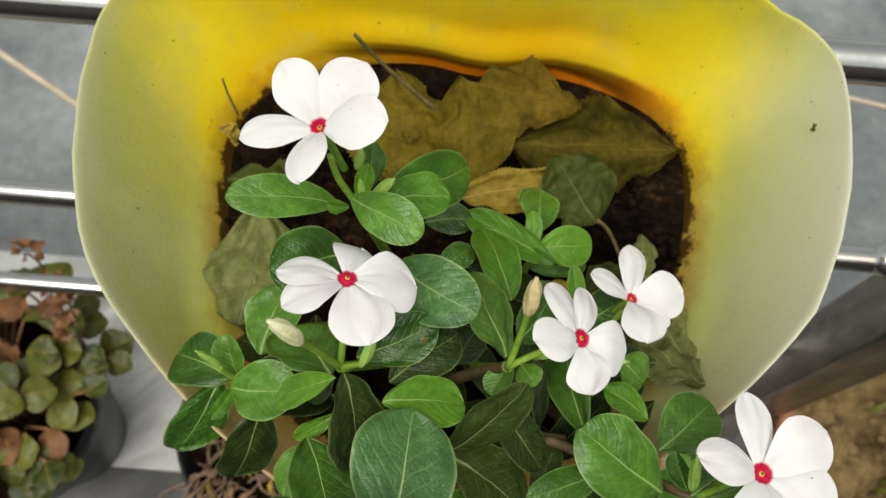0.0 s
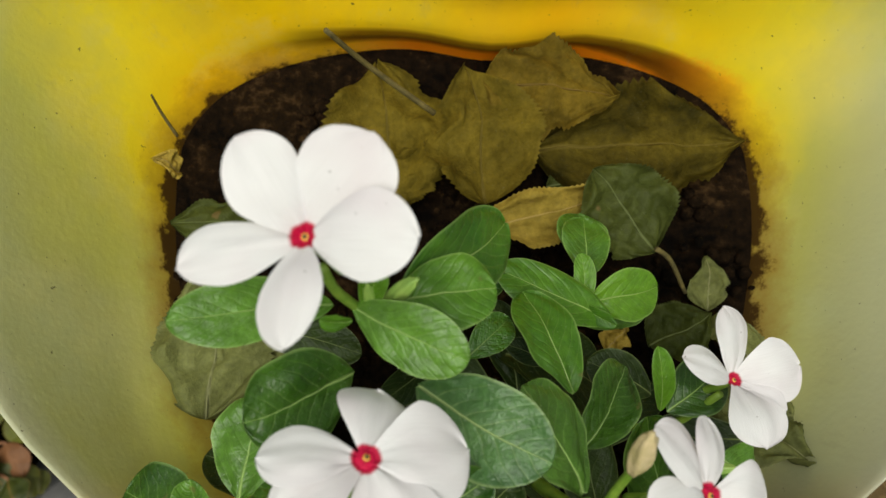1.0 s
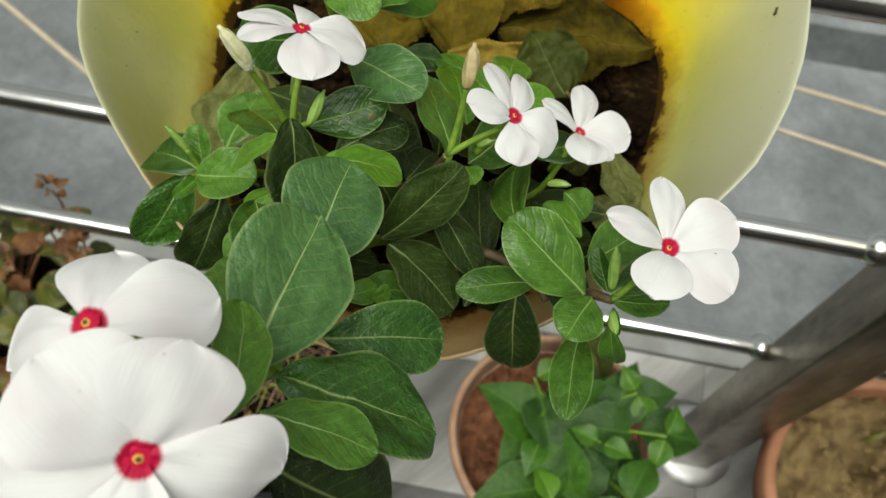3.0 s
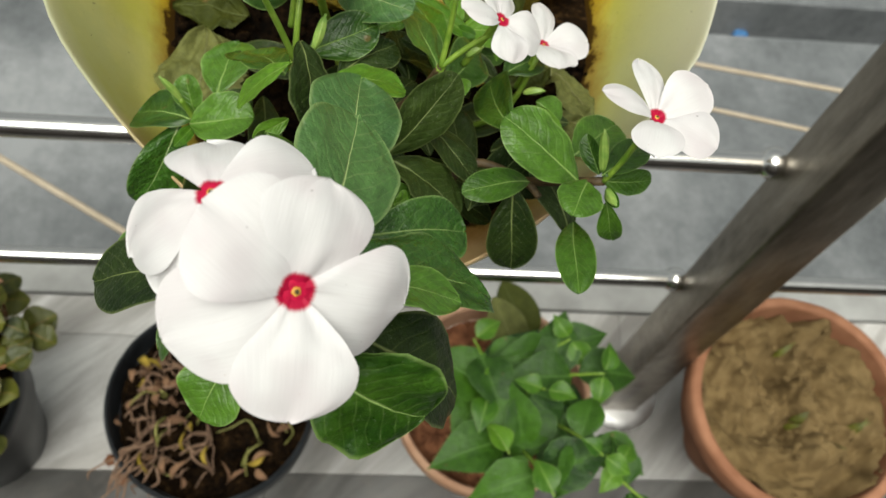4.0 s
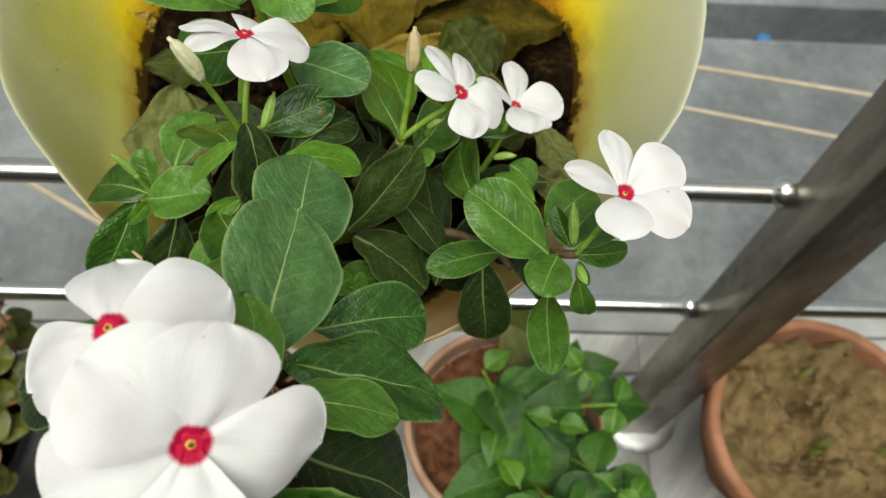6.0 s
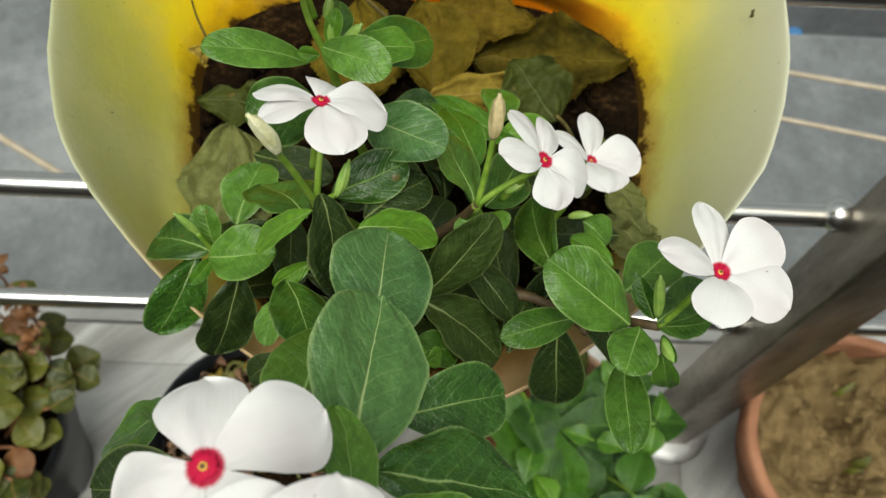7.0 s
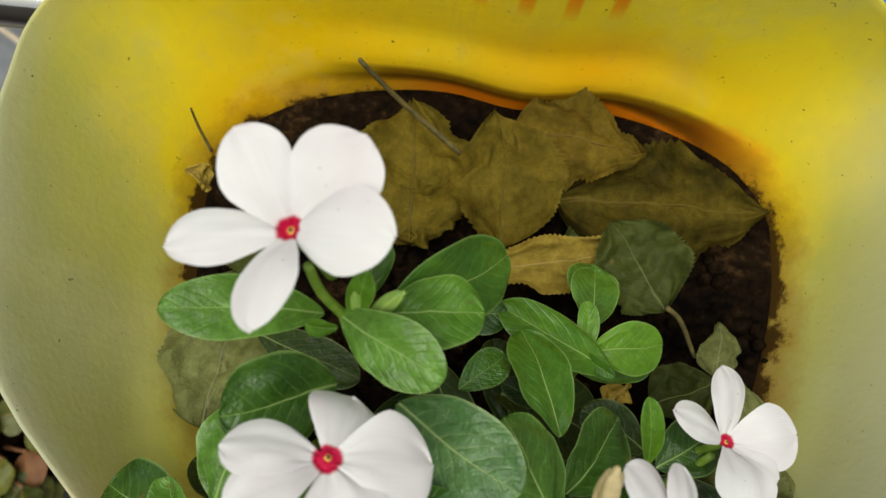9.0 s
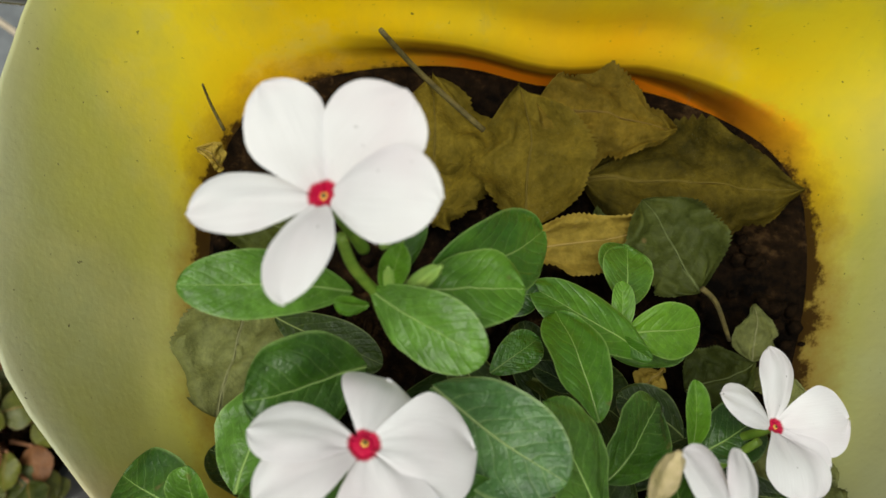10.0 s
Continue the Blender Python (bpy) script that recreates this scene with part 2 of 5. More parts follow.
def can_material():
    """Milky plastic, stained yellow towards the back, brown where the soil has wet it."""
    m, t, b = node_material("stained_milky_plastic")
    p = t.nodes.new("ShaderNodeSeparateXYZ")
    link(t, t.nodes.new("ShaderNodeTexCoord").outputs["Object"], p.inputs[0])
    x, y, z = p.outputs
    cloud = tex(t, 13, 5, 0.6)
    smear = tex(t, 34, 6, 0.65, stretch=(1, 1, 0.35))
    # how yellow: more towards the back and low down, less at the cut rim
    back = calc(t, "MULTIPLY", calc(t, "MAXIMUM", calc(t, "SUBTRACT", y, 0.12), 0.0), 6.8)
    low = calc(t, "MULTIPLY", calc(t, "SUBTRACT", 0.952, z), 5.0)
    middle = calc(t, "MINIMUM", calc(t, "MULTIPLY", x, -1.6), calc(t, "MULTIPLY", x, 0.5))
    f = calc(t, "ADD", calc(t, "ADD", back, low), calc(t, "ADD", middle, calc(t, "MULTIPLY", calc(t, "SUBTRACT", cloud, 0.5), 0.7)))
    base = ramp(t, f, [(0.0, (0.57, 0.60, 0.29)), (0.12, (0.57, 0.585, 0.22)), (0.32, (0.65, 0.65, 0.15)), (0.58, (0.96, 0.81, 0.030)), (0.92, (1.0, 0.70, 0.004))])
    base = blend(t, calc(t, "MULTIPLY", ramp(t, smear, [(0.45, (0, 0, 0)), (0.75, (1, 1, 1))]), 0.24), base, (0.50, 0.45, 0.12))
    pale = ramp(t, tex(t, 21, 7, 0.7), [(0.52, (0, 0, 0)), (0.68, (1, 1, 1))])
    base = blend(t, calc(t, "MULTIPLY", pale, 0.30), base, (0.78, 0.74, 0.30))
    rim = t.nodes.new("ShaderNodeAttribute")
    rim.attribute_name = "near_rim"
    height = calc(t, "ADD", rim.outputs["Fac"], calc(t, "MULTIPLY", calc(t, "SUBTRACT", cloud, 0.5), 0.16))
    flank = ramp(t, y, [(0.185, (1, 1, 1)), (0.216, (0, 0, 0))])
    faded = calc(t, "MULTIPLY", ramp(t, height, [(0.62, (0, 0, 0)), (0.92, (1, 1, 1))]), calc(t, "MULTIPLY", flank, ramp(t, x, [(0.02, (0.0, 0.0, 0.0)), (0.125, (0.75, 0.75, 0.75))])))
    base = blend(t, faded, base, (0.73, 0.74, 0.57))
    cut = calc(t, "MULTIPLY", ramp(t, height, [(0.91, (0, 0, 0)), (1.01, (1, 1, 1))]), flank)
    base = blend(t, calc(t, "MULTIPLY", cut, 0.40), base, (0.78, 0.77, 0.72))
    front = ramp(t, y, [(0.030, (1, 1, 1)), (0.062, (0, 0, 0))])
    base = blend(t, calc(t, "MULTIPLY", front, 0.8), base, (0.80, 0.55, 0.30))
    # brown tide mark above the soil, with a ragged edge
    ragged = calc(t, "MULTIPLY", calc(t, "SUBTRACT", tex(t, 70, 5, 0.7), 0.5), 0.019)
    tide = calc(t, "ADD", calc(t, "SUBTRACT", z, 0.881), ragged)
    # orange light coming through the low back wall, put into the colour
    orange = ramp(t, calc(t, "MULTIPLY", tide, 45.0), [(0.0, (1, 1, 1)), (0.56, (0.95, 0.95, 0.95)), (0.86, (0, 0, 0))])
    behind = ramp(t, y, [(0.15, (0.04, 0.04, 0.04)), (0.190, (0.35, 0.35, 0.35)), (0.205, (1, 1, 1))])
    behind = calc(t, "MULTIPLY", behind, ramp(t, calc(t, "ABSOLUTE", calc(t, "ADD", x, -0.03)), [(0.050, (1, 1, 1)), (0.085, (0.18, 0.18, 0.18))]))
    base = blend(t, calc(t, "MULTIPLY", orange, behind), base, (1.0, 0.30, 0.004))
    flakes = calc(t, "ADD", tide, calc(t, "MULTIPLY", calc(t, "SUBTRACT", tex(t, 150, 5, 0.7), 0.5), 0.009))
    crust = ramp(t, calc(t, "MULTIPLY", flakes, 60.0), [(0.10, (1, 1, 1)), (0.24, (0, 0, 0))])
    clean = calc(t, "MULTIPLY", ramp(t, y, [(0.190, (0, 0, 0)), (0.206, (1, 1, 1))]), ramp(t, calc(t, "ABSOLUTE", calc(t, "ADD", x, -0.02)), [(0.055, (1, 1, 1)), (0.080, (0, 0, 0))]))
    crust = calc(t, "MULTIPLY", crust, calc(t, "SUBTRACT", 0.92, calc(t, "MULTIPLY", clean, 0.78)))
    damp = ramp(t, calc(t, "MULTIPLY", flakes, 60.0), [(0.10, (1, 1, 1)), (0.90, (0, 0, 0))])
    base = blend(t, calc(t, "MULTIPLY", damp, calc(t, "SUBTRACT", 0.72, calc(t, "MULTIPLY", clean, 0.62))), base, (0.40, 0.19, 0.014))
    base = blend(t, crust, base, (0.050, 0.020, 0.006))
    # an orange bloom on the back wall
    bx = calc(t, "DIVIDE", calc(t, "SUBTRACT", x, 0.032), 0.050)
    bz = calc(t, "DIVIDE", calc(t, "SUBTRACT", z, 0.918), 0.028)
    bloom = calc(t, "SUBTRACT", 1.0, calc(t, "SQRT", calc(t, "ADD", calc(t, "MULTIPLY", bx, bx), calc(t, "MULTIPLY", bz, bz))), True)
    bloom = calc(t, "MULTIPLY", bloom, ramp(t, y, [(0.185, (0, 0, 0)), (0.205, (1, 1, 1))]))
    base = blend(t, calc(t, "MULTIPLY", bloom, calc(t, "ADD", 0.25, smear)), base, (1.0, 0.58, 0.003))
    # orange print on the far side of the wall, seen through the plastic
    lean_x = calc(t, "SUBTRACT", calc(t, "ADD", x, 0.026), calc(t, "MULTIPLY", calc(t, "SUBTRACT", z, 0.95), 0.06))
    stripe = calc(t, "COSINE", calc(t, "MULTIPLY", lean_x, 2 * math.pi / 0.0152))
    stripe = calc(t, "MULTIPLY", ramp(t, stripe, [(0.25, (0, 0, 0)), (0.75, (1, 1, 1))]), ramp(t, calc(t, "ABSOLUTE", calc(t, "SUBTRACT", lean_x, 0.0304)), [(0.034, (1, 1, 1)), (0.038, (0, 0, 0))]))
    stripe = calc(t, "MULTIPLY", stripe, calc(t, "MULTIPLY", ramp(t, z, [(0.946, (0, 0, 0)), (0.955, (1, 1, 1))]), ramp(t, y, [(0.19, (0, 0, 0)), (0.20, (1, 1, 1))])))
    base = blend(t, calc(t, "MULTIPLY", stripe, 0.85), base, (0.90, 0.30, 0.006))
    # shade under the back shoulder, painted as a brown band above the soil
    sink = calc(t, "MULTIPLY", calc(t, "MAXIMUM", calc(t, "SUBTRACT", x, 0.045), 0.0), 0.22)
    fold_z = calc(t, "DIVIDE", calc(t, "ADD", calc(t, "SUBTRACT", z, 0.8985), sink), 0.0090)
    grime_shade = calc(t, "MULTIPLY", calc(t, "SUBTRACT", 1.0, calc(t, "MULTIPLY", fold_z, fold_z), True), 1.7, True)
    grime_shade = calc(t, "MULTIPLY", grime_shade, ramp(t, y, [(0.165, (0, 0, 0)), (0.20, (1, 1, 1))]))
    grime_shade = calc(t, "MULTIPLY", grime_shade, ramp(t, calc(t, "ABSOLUTE", calc(t, "ADD", x, -0.018)), [(0.060, (1, 1, 1)), (0.090, (0, 0, 0))]))
    base = blend(t, calc(t, "MULTIPLY", grime_shade, 0.85), base, (0.21, 0.080, 0.004))
    for scale, cut, keep in ((240, 0.725, 0.75), (560, 0.71, 0.6)):
        dots = ramp(t, tex(t, scale, 3, 0.6), [(cut, (0, 0, 0)), (cut + 0.02, (1, 1, 1))])
        base = blend(t, calc(t, "MULTIPLY", dots, keep), base, (0.07, 0.055, 0.02))
    streaks = ramp(t, tex(t, 60, 6, 0.75, stretch=(1.6, 1.6, 0.25)), [(0.60, (0, 0, 0)), (0.72, (1, 1, 1))])
    base = blend(t, calc(t, "MULTIPLY", streaks, 0.18), base, (0.42, 0.40, 0.22))
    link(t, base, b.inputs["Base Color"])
    link(t, ramp(t, tex(t, 45, 5), [(0.3, (0.34,) * 3), (0.75, (0.56,) * 3)]), b.inputs["Roughness"])
    b.inputs["Specular IOR Level"].default_value = 0.35
    bump(t, b, calc(t, "ADD", tex(t, 420, 5), calc(t, "MULTIPLY", tex(t, 60, 4), 1.5)), 0.25, 0.0008)
    through_light(t, b, base, 0.48)
    return m


def milky_material():
    m, t, b = node_material("milky_plastic")
    base = ramp(t, tex(t, 26, 6, 0.62), [(0.3, (0.95, 0.80, 0.46)), (0.7, (0.96, 0.88, 0.64))])
    stain = ramp(t, tex(t, 60, 5, 0.7), [(0.6, (0, 0, 0)), (0.72, (1, 1, 1))])
    base = blend(t, calc(t, "MULTIPLY", stain, 0.4), base, (0.55, 0.26, 0.08))
    link(t, base, b.inputs["Base Color"])
    b.inputs["Roughness"].default_value = 0.42
    bump(t, b, tex(t, 420, 5), 0.25, 0.0006)
    through_light(t, b, (0.95, 0.96, 0.85), 0.42)
    return m


MILKY = milky_material()
CAN = can_material()
EARTH, t, b = node_material("damp_earth")
crumb = calc(t, "ADD", calc(t, "MULTIPLY", tex(t, 55, 6, 0.6), 0.5), calc(t, "MULTIPLY", tex(t, 240, 8, 0.7), 0.5))
link(t, ramp(t, crumb, [(0.42, (0.002, 0.0013, 0.0007)), (0.55, (0.014, 0.0075, 0.003)), (0.68, (0.070, 0.039, 0.015))]), b.inputs["Base Color"])
b.inputs["Roughness"].default_value, b.inputs["Specular IOR Level"].default_value = 0.95, 0.06
bump(t, b, crumb, 1.0, 0.006)
SAND = plain("sandy_soil", (0.110, 0.072, 0.028), (0.205, 0.142, 0.064), 34, 0.95, bump_by=0.003, detail=12, spec=0.2)
LUMPS = plain("red_soil_lumps", (0.09, 0.035, 0.017), (0.27, 0.115, 0.055), 60, 0.95, bump_by=0.003, spec=0.2)
CLAY = plain("terracotta", (0.23, 0.098, 0.050), (0.38, 0.182, 0.102), 22, 0.8, bump_by=0.0012, detail=7, spec=0.3)
CLAY_DARK = plain("old_terracotta", (0.34, 0.18, 0.105), (0.50, 0.31, 0.20), 20, 0.75, bump_by=0.001, detail=7)
WHITEWASH = plain("rust_stained_whitewash", (0.42, 0.20, 0.10), (0.66, 0.60, 0.53), 16, 0.8, bump_by=0.001, detail=7, spec=0.3)
BLACK_PLASTIC = plain("black_plastic", (0.006, 0.008, 0.010), (0.022, 0.026, 0.031), 30, 0.45, bump_by=0.0005)
STRAW = plain("dry_stalk", (0.12, 0.066, 0.040), (0.28, 0.175, 0.11), 120, 0.85)


def steel(name, rough, low, high, scale, stretch):
    m, t, b = node_material(name)
    f = tex(t, scale, 6, 0.65, stretch=stretch)
    link(t, ramp(t, f, [(0.3, low), (0.72, high)]), b.inputs["Base Color"])
    b.inputs["Metallic"].default_value = 1.0
    link(t, ramp(t, tex(t, scale * 2, 4), [(0.3, (rough,) * 3), (0.8, (rough + 0.18,) * 3)]), b.inputs["Roughness"])
    bump(t, b, tex(t, 700, 3), 0.12, 0.0003)
    return m


RAIL_STEEL = steel("polished_steel", 0.07, (0.70, 0.69, 0.68), (0.86, 0.85, 0.84), 30, (0.2, 1, 1))
SATIN_STEEL = steel("satin_steel", 0.45, (0.50, 0.495, 0.49), (0.72, 0.715, 0.71), 40, (1, 1, 1))
POST_STEEL = steel("dusty_steel", 0.33, (0.14, 0.122, 0.10), (0.44, 0.395, 0.33), 30, (1, 1, 0.22))


def marble(name, tone):
    m, t, b = node_material(name)
    turn = t.nodes.new("ShaderNodeMapping")
    turn.inputs["Rotation"].default_value = (0, 0, radians(-48))
    stretch = t.nodes.new("ShaderNodeMapping")
    stretch.inputs["Scale"].default_value = (0.9, 4.6, 1)
    streak = t.nodes.new("ShaderNodeTexNoise")
    streak.inputs["Scale"].default_value, streak.inputs["Detail"].default_value, streak.inputs["Roughness"].default_value = 1.7, 7, 0.6
    streak.inputs["Distortion"].default_value = 1.1
    link(t, t.nodes.new("ShaderNodeTexCoord").outputs["Object"], turn.inputs[0])
    link(t, turn.outputs[0], stretch.inputs[0])
    link(t, stretch.outputs[0], streak.inputs[0])
    cloud = tex(t, 5, 6, 0.6)
    f = calc(t, "ADD", calc(t, "MULTIPLY", streak.outputs[0], 0.75), calc(t, "MULTIPLY", cloud, 0.25))
    base = ramp(t, f, [(0.36, tuple(0.26 * tone * c for c in (1, 0.94, 0.88))), (0.46, tuple(0.40 * tone * c for c in (1, 0.96, 0.91))), (0.53, tuple(0.55 * tone * c for c in (1, 0.975, 0.94))), (0.61, tuple(0.74 * tone * c for c in (1, 0.985, 0.955)))])
    grime_shade = ramp(t, tex(t, 40, 6, 0.7), [(0.5, (0, 0, 0)), (0.8, (1, 1, 1))])
    base = blend(t, calc(t, "MULTIPLY", grime_shade, 0.25), base, (0.17, 0.14, 0.11))
    link(t, base, b.inputs["Base Color"])
    link(t, ramp(t, cloud, [(0.3, (0.32,) * 3), (0.7, (0.55,) * 3)]), b.inputs["Roughness"])
    bump(t, b, tex(t, 300, 4), 0.15, 0.0005)
    return m


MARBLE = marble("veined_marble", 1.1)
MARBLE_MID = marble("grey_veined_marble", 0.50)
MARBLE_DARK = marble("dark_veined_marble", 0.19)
EDGE_STONE = plain("grey_edge_stone", (0.27, 0.27, 0.26), (0.40, 0.40, 0.39), 14, 0.6, bump_by=0.0008)


def street():
    m, t, b = node_material("grey_cement_street")
    broad = tex(t, 0.9, 7, 0.62)
    fine = tex(t, 14, 8, 0.7)
    f = calc(t, "ADD", calc(t, "MULTIPLY", broad, 0.75), calc(t, "MULTIPLY", fine, 0.3))
    base = ramp(t, f, [(0.36, (0.075, 0.081, 0.086)), (0.52, (0.147, 0.156, 0.163)), (0.68, (0.255, 0.264, 0.272))])
    link(t, base, b.inputs["Base Color"])
    b.inputs["Roughness"].default_value = 0.85
    bump(t, b, fine, 0.4, 0.01)
    return m


STREET = street()
CABLE = plain("pale_cable", (0.38, 0.31, 0.22), (0.50, 0.42, 0.32), 12, 0.7)
WALL_PAINT = plain("brown_wall_paint", (0.030, 0.024, 0.020), (0.055, 0.044, 0.036), 5, 0.8, bump_by=0.001)
BLUE = plain("blue_plastic", (0.03, 0.12, 0.30), (0.06, 0.20, 0.42), 200, 0.6)


# ---- builders ----
def part(name, bm, material, parent=None, label=""):
    me = bpy.data.meshes.new(name)
    bm.normal_update()
    bm.to_mesh(me)
    bm.free()
    me.materials.append(material)
    for p in me.polygons:
        p.use_smooth = True
    ob = new(name, me)
    if parent is not None:
        ob.parent = parent
    if label:
        ob["label"] = label
    return ob


def thing(name, place, label, category, group="", kind=""):
    ob = new(name)
    ob.location = place
    ob.empty_display_size = 0.02
    return tagged(ob, label, category, group, kind)


def box(bm, x0, x1, y0, y1, z0, z1, bevel=0.0):
    r = bmesh.ops.create_cube(bm, size=1.0)
    for v in r["verts"]:
        v.co = Vector((x0 + (v.co.x + 0.5) * (x1 - x0), y0 + (v.co.y + 0.5) * (y1 - y0), z0 + (v.co.z + 0.5) * (z1 - z0)))
    if bevel:
        es = list({e for v in r["verts"] for e in v.link_edges})
        bmesh.ops.bevel(bm, geom=es, offset=bevel, segments=2, affect="EDGES", profile=0.6)


def rings(bm, loops, closed=True, cap_start=False, cap_end=False):
    """Skins rings of points, each of the same count."""
    rows = [[bm.verts.new(p) for p in loop] for loop in loops]
    n = len(rows[0])
    for a, b in zip(rows, rows[1:]):
        for k in range(n if closed else n - 1):
            bm.faces.new((a[k], a[(k + 1) % n], b[(k + 1) % n], b[k]))
    if cap_start:
        bm.faces.new(list(reversed(rows[0])))
    if cap_end:
        bm.faces.new(rows[-1])
    return rows


def tube(bm, points, radii, sides=8):
    """A round stalk along points, with a radius at each."""
    pts = [Vector(p) for p in points]
    fine, rad = [], []
    for k in range(len(pts) - 1):
        a, b, c, d = pts[max(k - 1, 0)], pts[k], pts[k + 1], pts[min(k + 2, len(pts) - 1)]
        for s in range(5):
            q = s / 5
            fine.append(0.5 * ((2 * b) + (c - a) * q + (2 * a - 5 * b + 4 * c - d) * q * q + (3 * b - a - 3 * c + d) * q ** 3))
            rad.append(radii[k] + (radii[k + 1] - radii[k]) * q)
    fine.append(pts[-1])
    rad.append(radii[-1])
    loops, side = [], Vector((1, 0.3, 0.2))
    for k, p in enumerate(fine):
        ahead = (fine[min(k + 1, len(fine) - 1)] - fine[max(k - 1, 0)]).normalized()
        side = (side - ahead * side.dot(ahead)).normalized()
        up = ahead.cross(side)
        loops.append([p + (side * math.cos(a) + up * math.sin(a)) * rad[k] for a in (2 * math.pi * j / sides for j in range(sides))])
    rings(bm, loops, True, True, True)


def turned(bm, profile, centre=(0, 0, 0), sides=40, wobble=0.0):
    """A body of revolution from (radius, height) pairs."""
    c = Vector(centre)
    rings(bm, [[c + Vector((r * math.cos(a), r * math.sin(a), z)) * (1 + wobble * noise.noise((3 * math.cos(a), 3 * math.sin(a), 9 * z))) for a in (2 * math.pi * j / sides for j in range(sides))] for r, z in profile], True, False, False)


def frame_of(base, tip, normal):
    b, t = Vector(base), Vector(tip)
    y = (t - b).normalized()
    z = Vector(normal)
    z = (z - y * z.dot(y)).normalized()
    return b, (t - b).length, y.cross(z), y, z


def blade(base, tip, normal, half, fold, arch, shape, seed, nu=14, nv=8, serrate=0.0, ripple=1.0, skew=0.0, torn=0.0):
    """A leaf or petal blade with a folded midrib, an arched spine and an uneven rim."""
    b, length, x, y, z = frame_of(base, tip, normal)
    bm = bmesh.new()
    uvl = bm.loops.layers.uv.new("UVMap")
    rim_uv = bm.loops.layers.uv.new("Rim")
    grid, uvs, rims = [], {}, {}
    for i in range(nu + 1):
        u = i / nu if serrate else 0.5 - 0.5 * math.cos(math.pi * i / nu)
        row = []
        for j in range(nv + 1):
            v = 2 * j / nv - 1
            w = shape(u)
            edge = 1 + 0.06 * noise.noise((u * 3 + seed, v, seed * 1.7))
            if torn:
                edge -= torn * abs(v) * max(0.0, noise.noise((u * 5 + seed * 4, math.copysign(1.0, v), seed)) - 0.12) * 2
            if serrate and abs(v) > 0.99 and 0 < i < nu:
                edge += serrate * (1 if i % 2 else -1) * (0.6 + noise.noise((u * 9, seed, v)))
            sx = v * w * half * edge + skew * half * math.sin(math.pi * min(u, 1) * 0.5) ** 2 * w
            bend = fold * abs(sx) * (1 - 0.35 * abs(v)) + arch * length * (4 * u * (1 - u)) - 0.5 * arch * length * u * u
            bend += ripple * 0.05 * half * noise.noise((u * 4 + seed * 3.1, v * 2.2, seed)) * (0.4 + abs(v))
            bend += ripple * 0.018 * half * noise.noise((u * 9 + seed, v * 5.0, seed * 2)) * w
            sway = 0.05 * length * noise.noise((u * 1.3, seed * 2.3, 0.5)) * u * (1 - u) * 4
            vert = bm.verts.new(b + y * (u * length) + x * (sx + sway) + z * bend)
            uvs[vert], rims[vert] = (u, v * w), (u, v)
            row.append(vert)
        grid.append(row)
    for i in range(nu):
        for j in range(nv):
            f = bm.faces.new((grid[i][j], grid[i][j + 1], grid[i + 1][j + 1], grid[i + 1][j]))
            for lp in f.loops:
                lp[uvl].uv, lp[rim_uv].uv = uvs[lp.vert], rims[lp.vert]
    return bm


def oval_leaf(u):
    """Widest past the middle, well rounded at the tip, narrowing into the stalk."""
    s = max(u, 0.0) ** 1.12
    round_end = max(0.0, 1 - abs(2 * s - 1) ** 2.2) ** 0.52
    return max(0.03, round_end * (1 - 0.42 * (1 - u) ** 2.5))


def pointed_leaf(u):
    return max(0.02, math.sin(math.pi * u ** 0.68) ** 1.05 * (1.08 - 0.25 * u))


def dry_shape(u):
    """Broadest below the middle, drawn out to a point."""
    return max(0.04, math.sin(math.pi * min(u, 1.0) ** 0.78) ** 0.85)


def broad_leaf(u):
    return max(0.04, math.sin(math.pi * min(u, 1.0) ** 0.9) ** 0.7)


def petal_shape(u):
    """A narrow claw that widens evenly to a broad, rounded end."""
    claw = 0.15 + 0.85 * math.sin(0.5 * math.pi * min(1.0, u / 0.70)) ** 1.15
    end = max(0.0, 1 - max(0.0, (u - 0.50) / 0.50) ** 3.0) ** 0.60
    return max(0.05, claw * end)


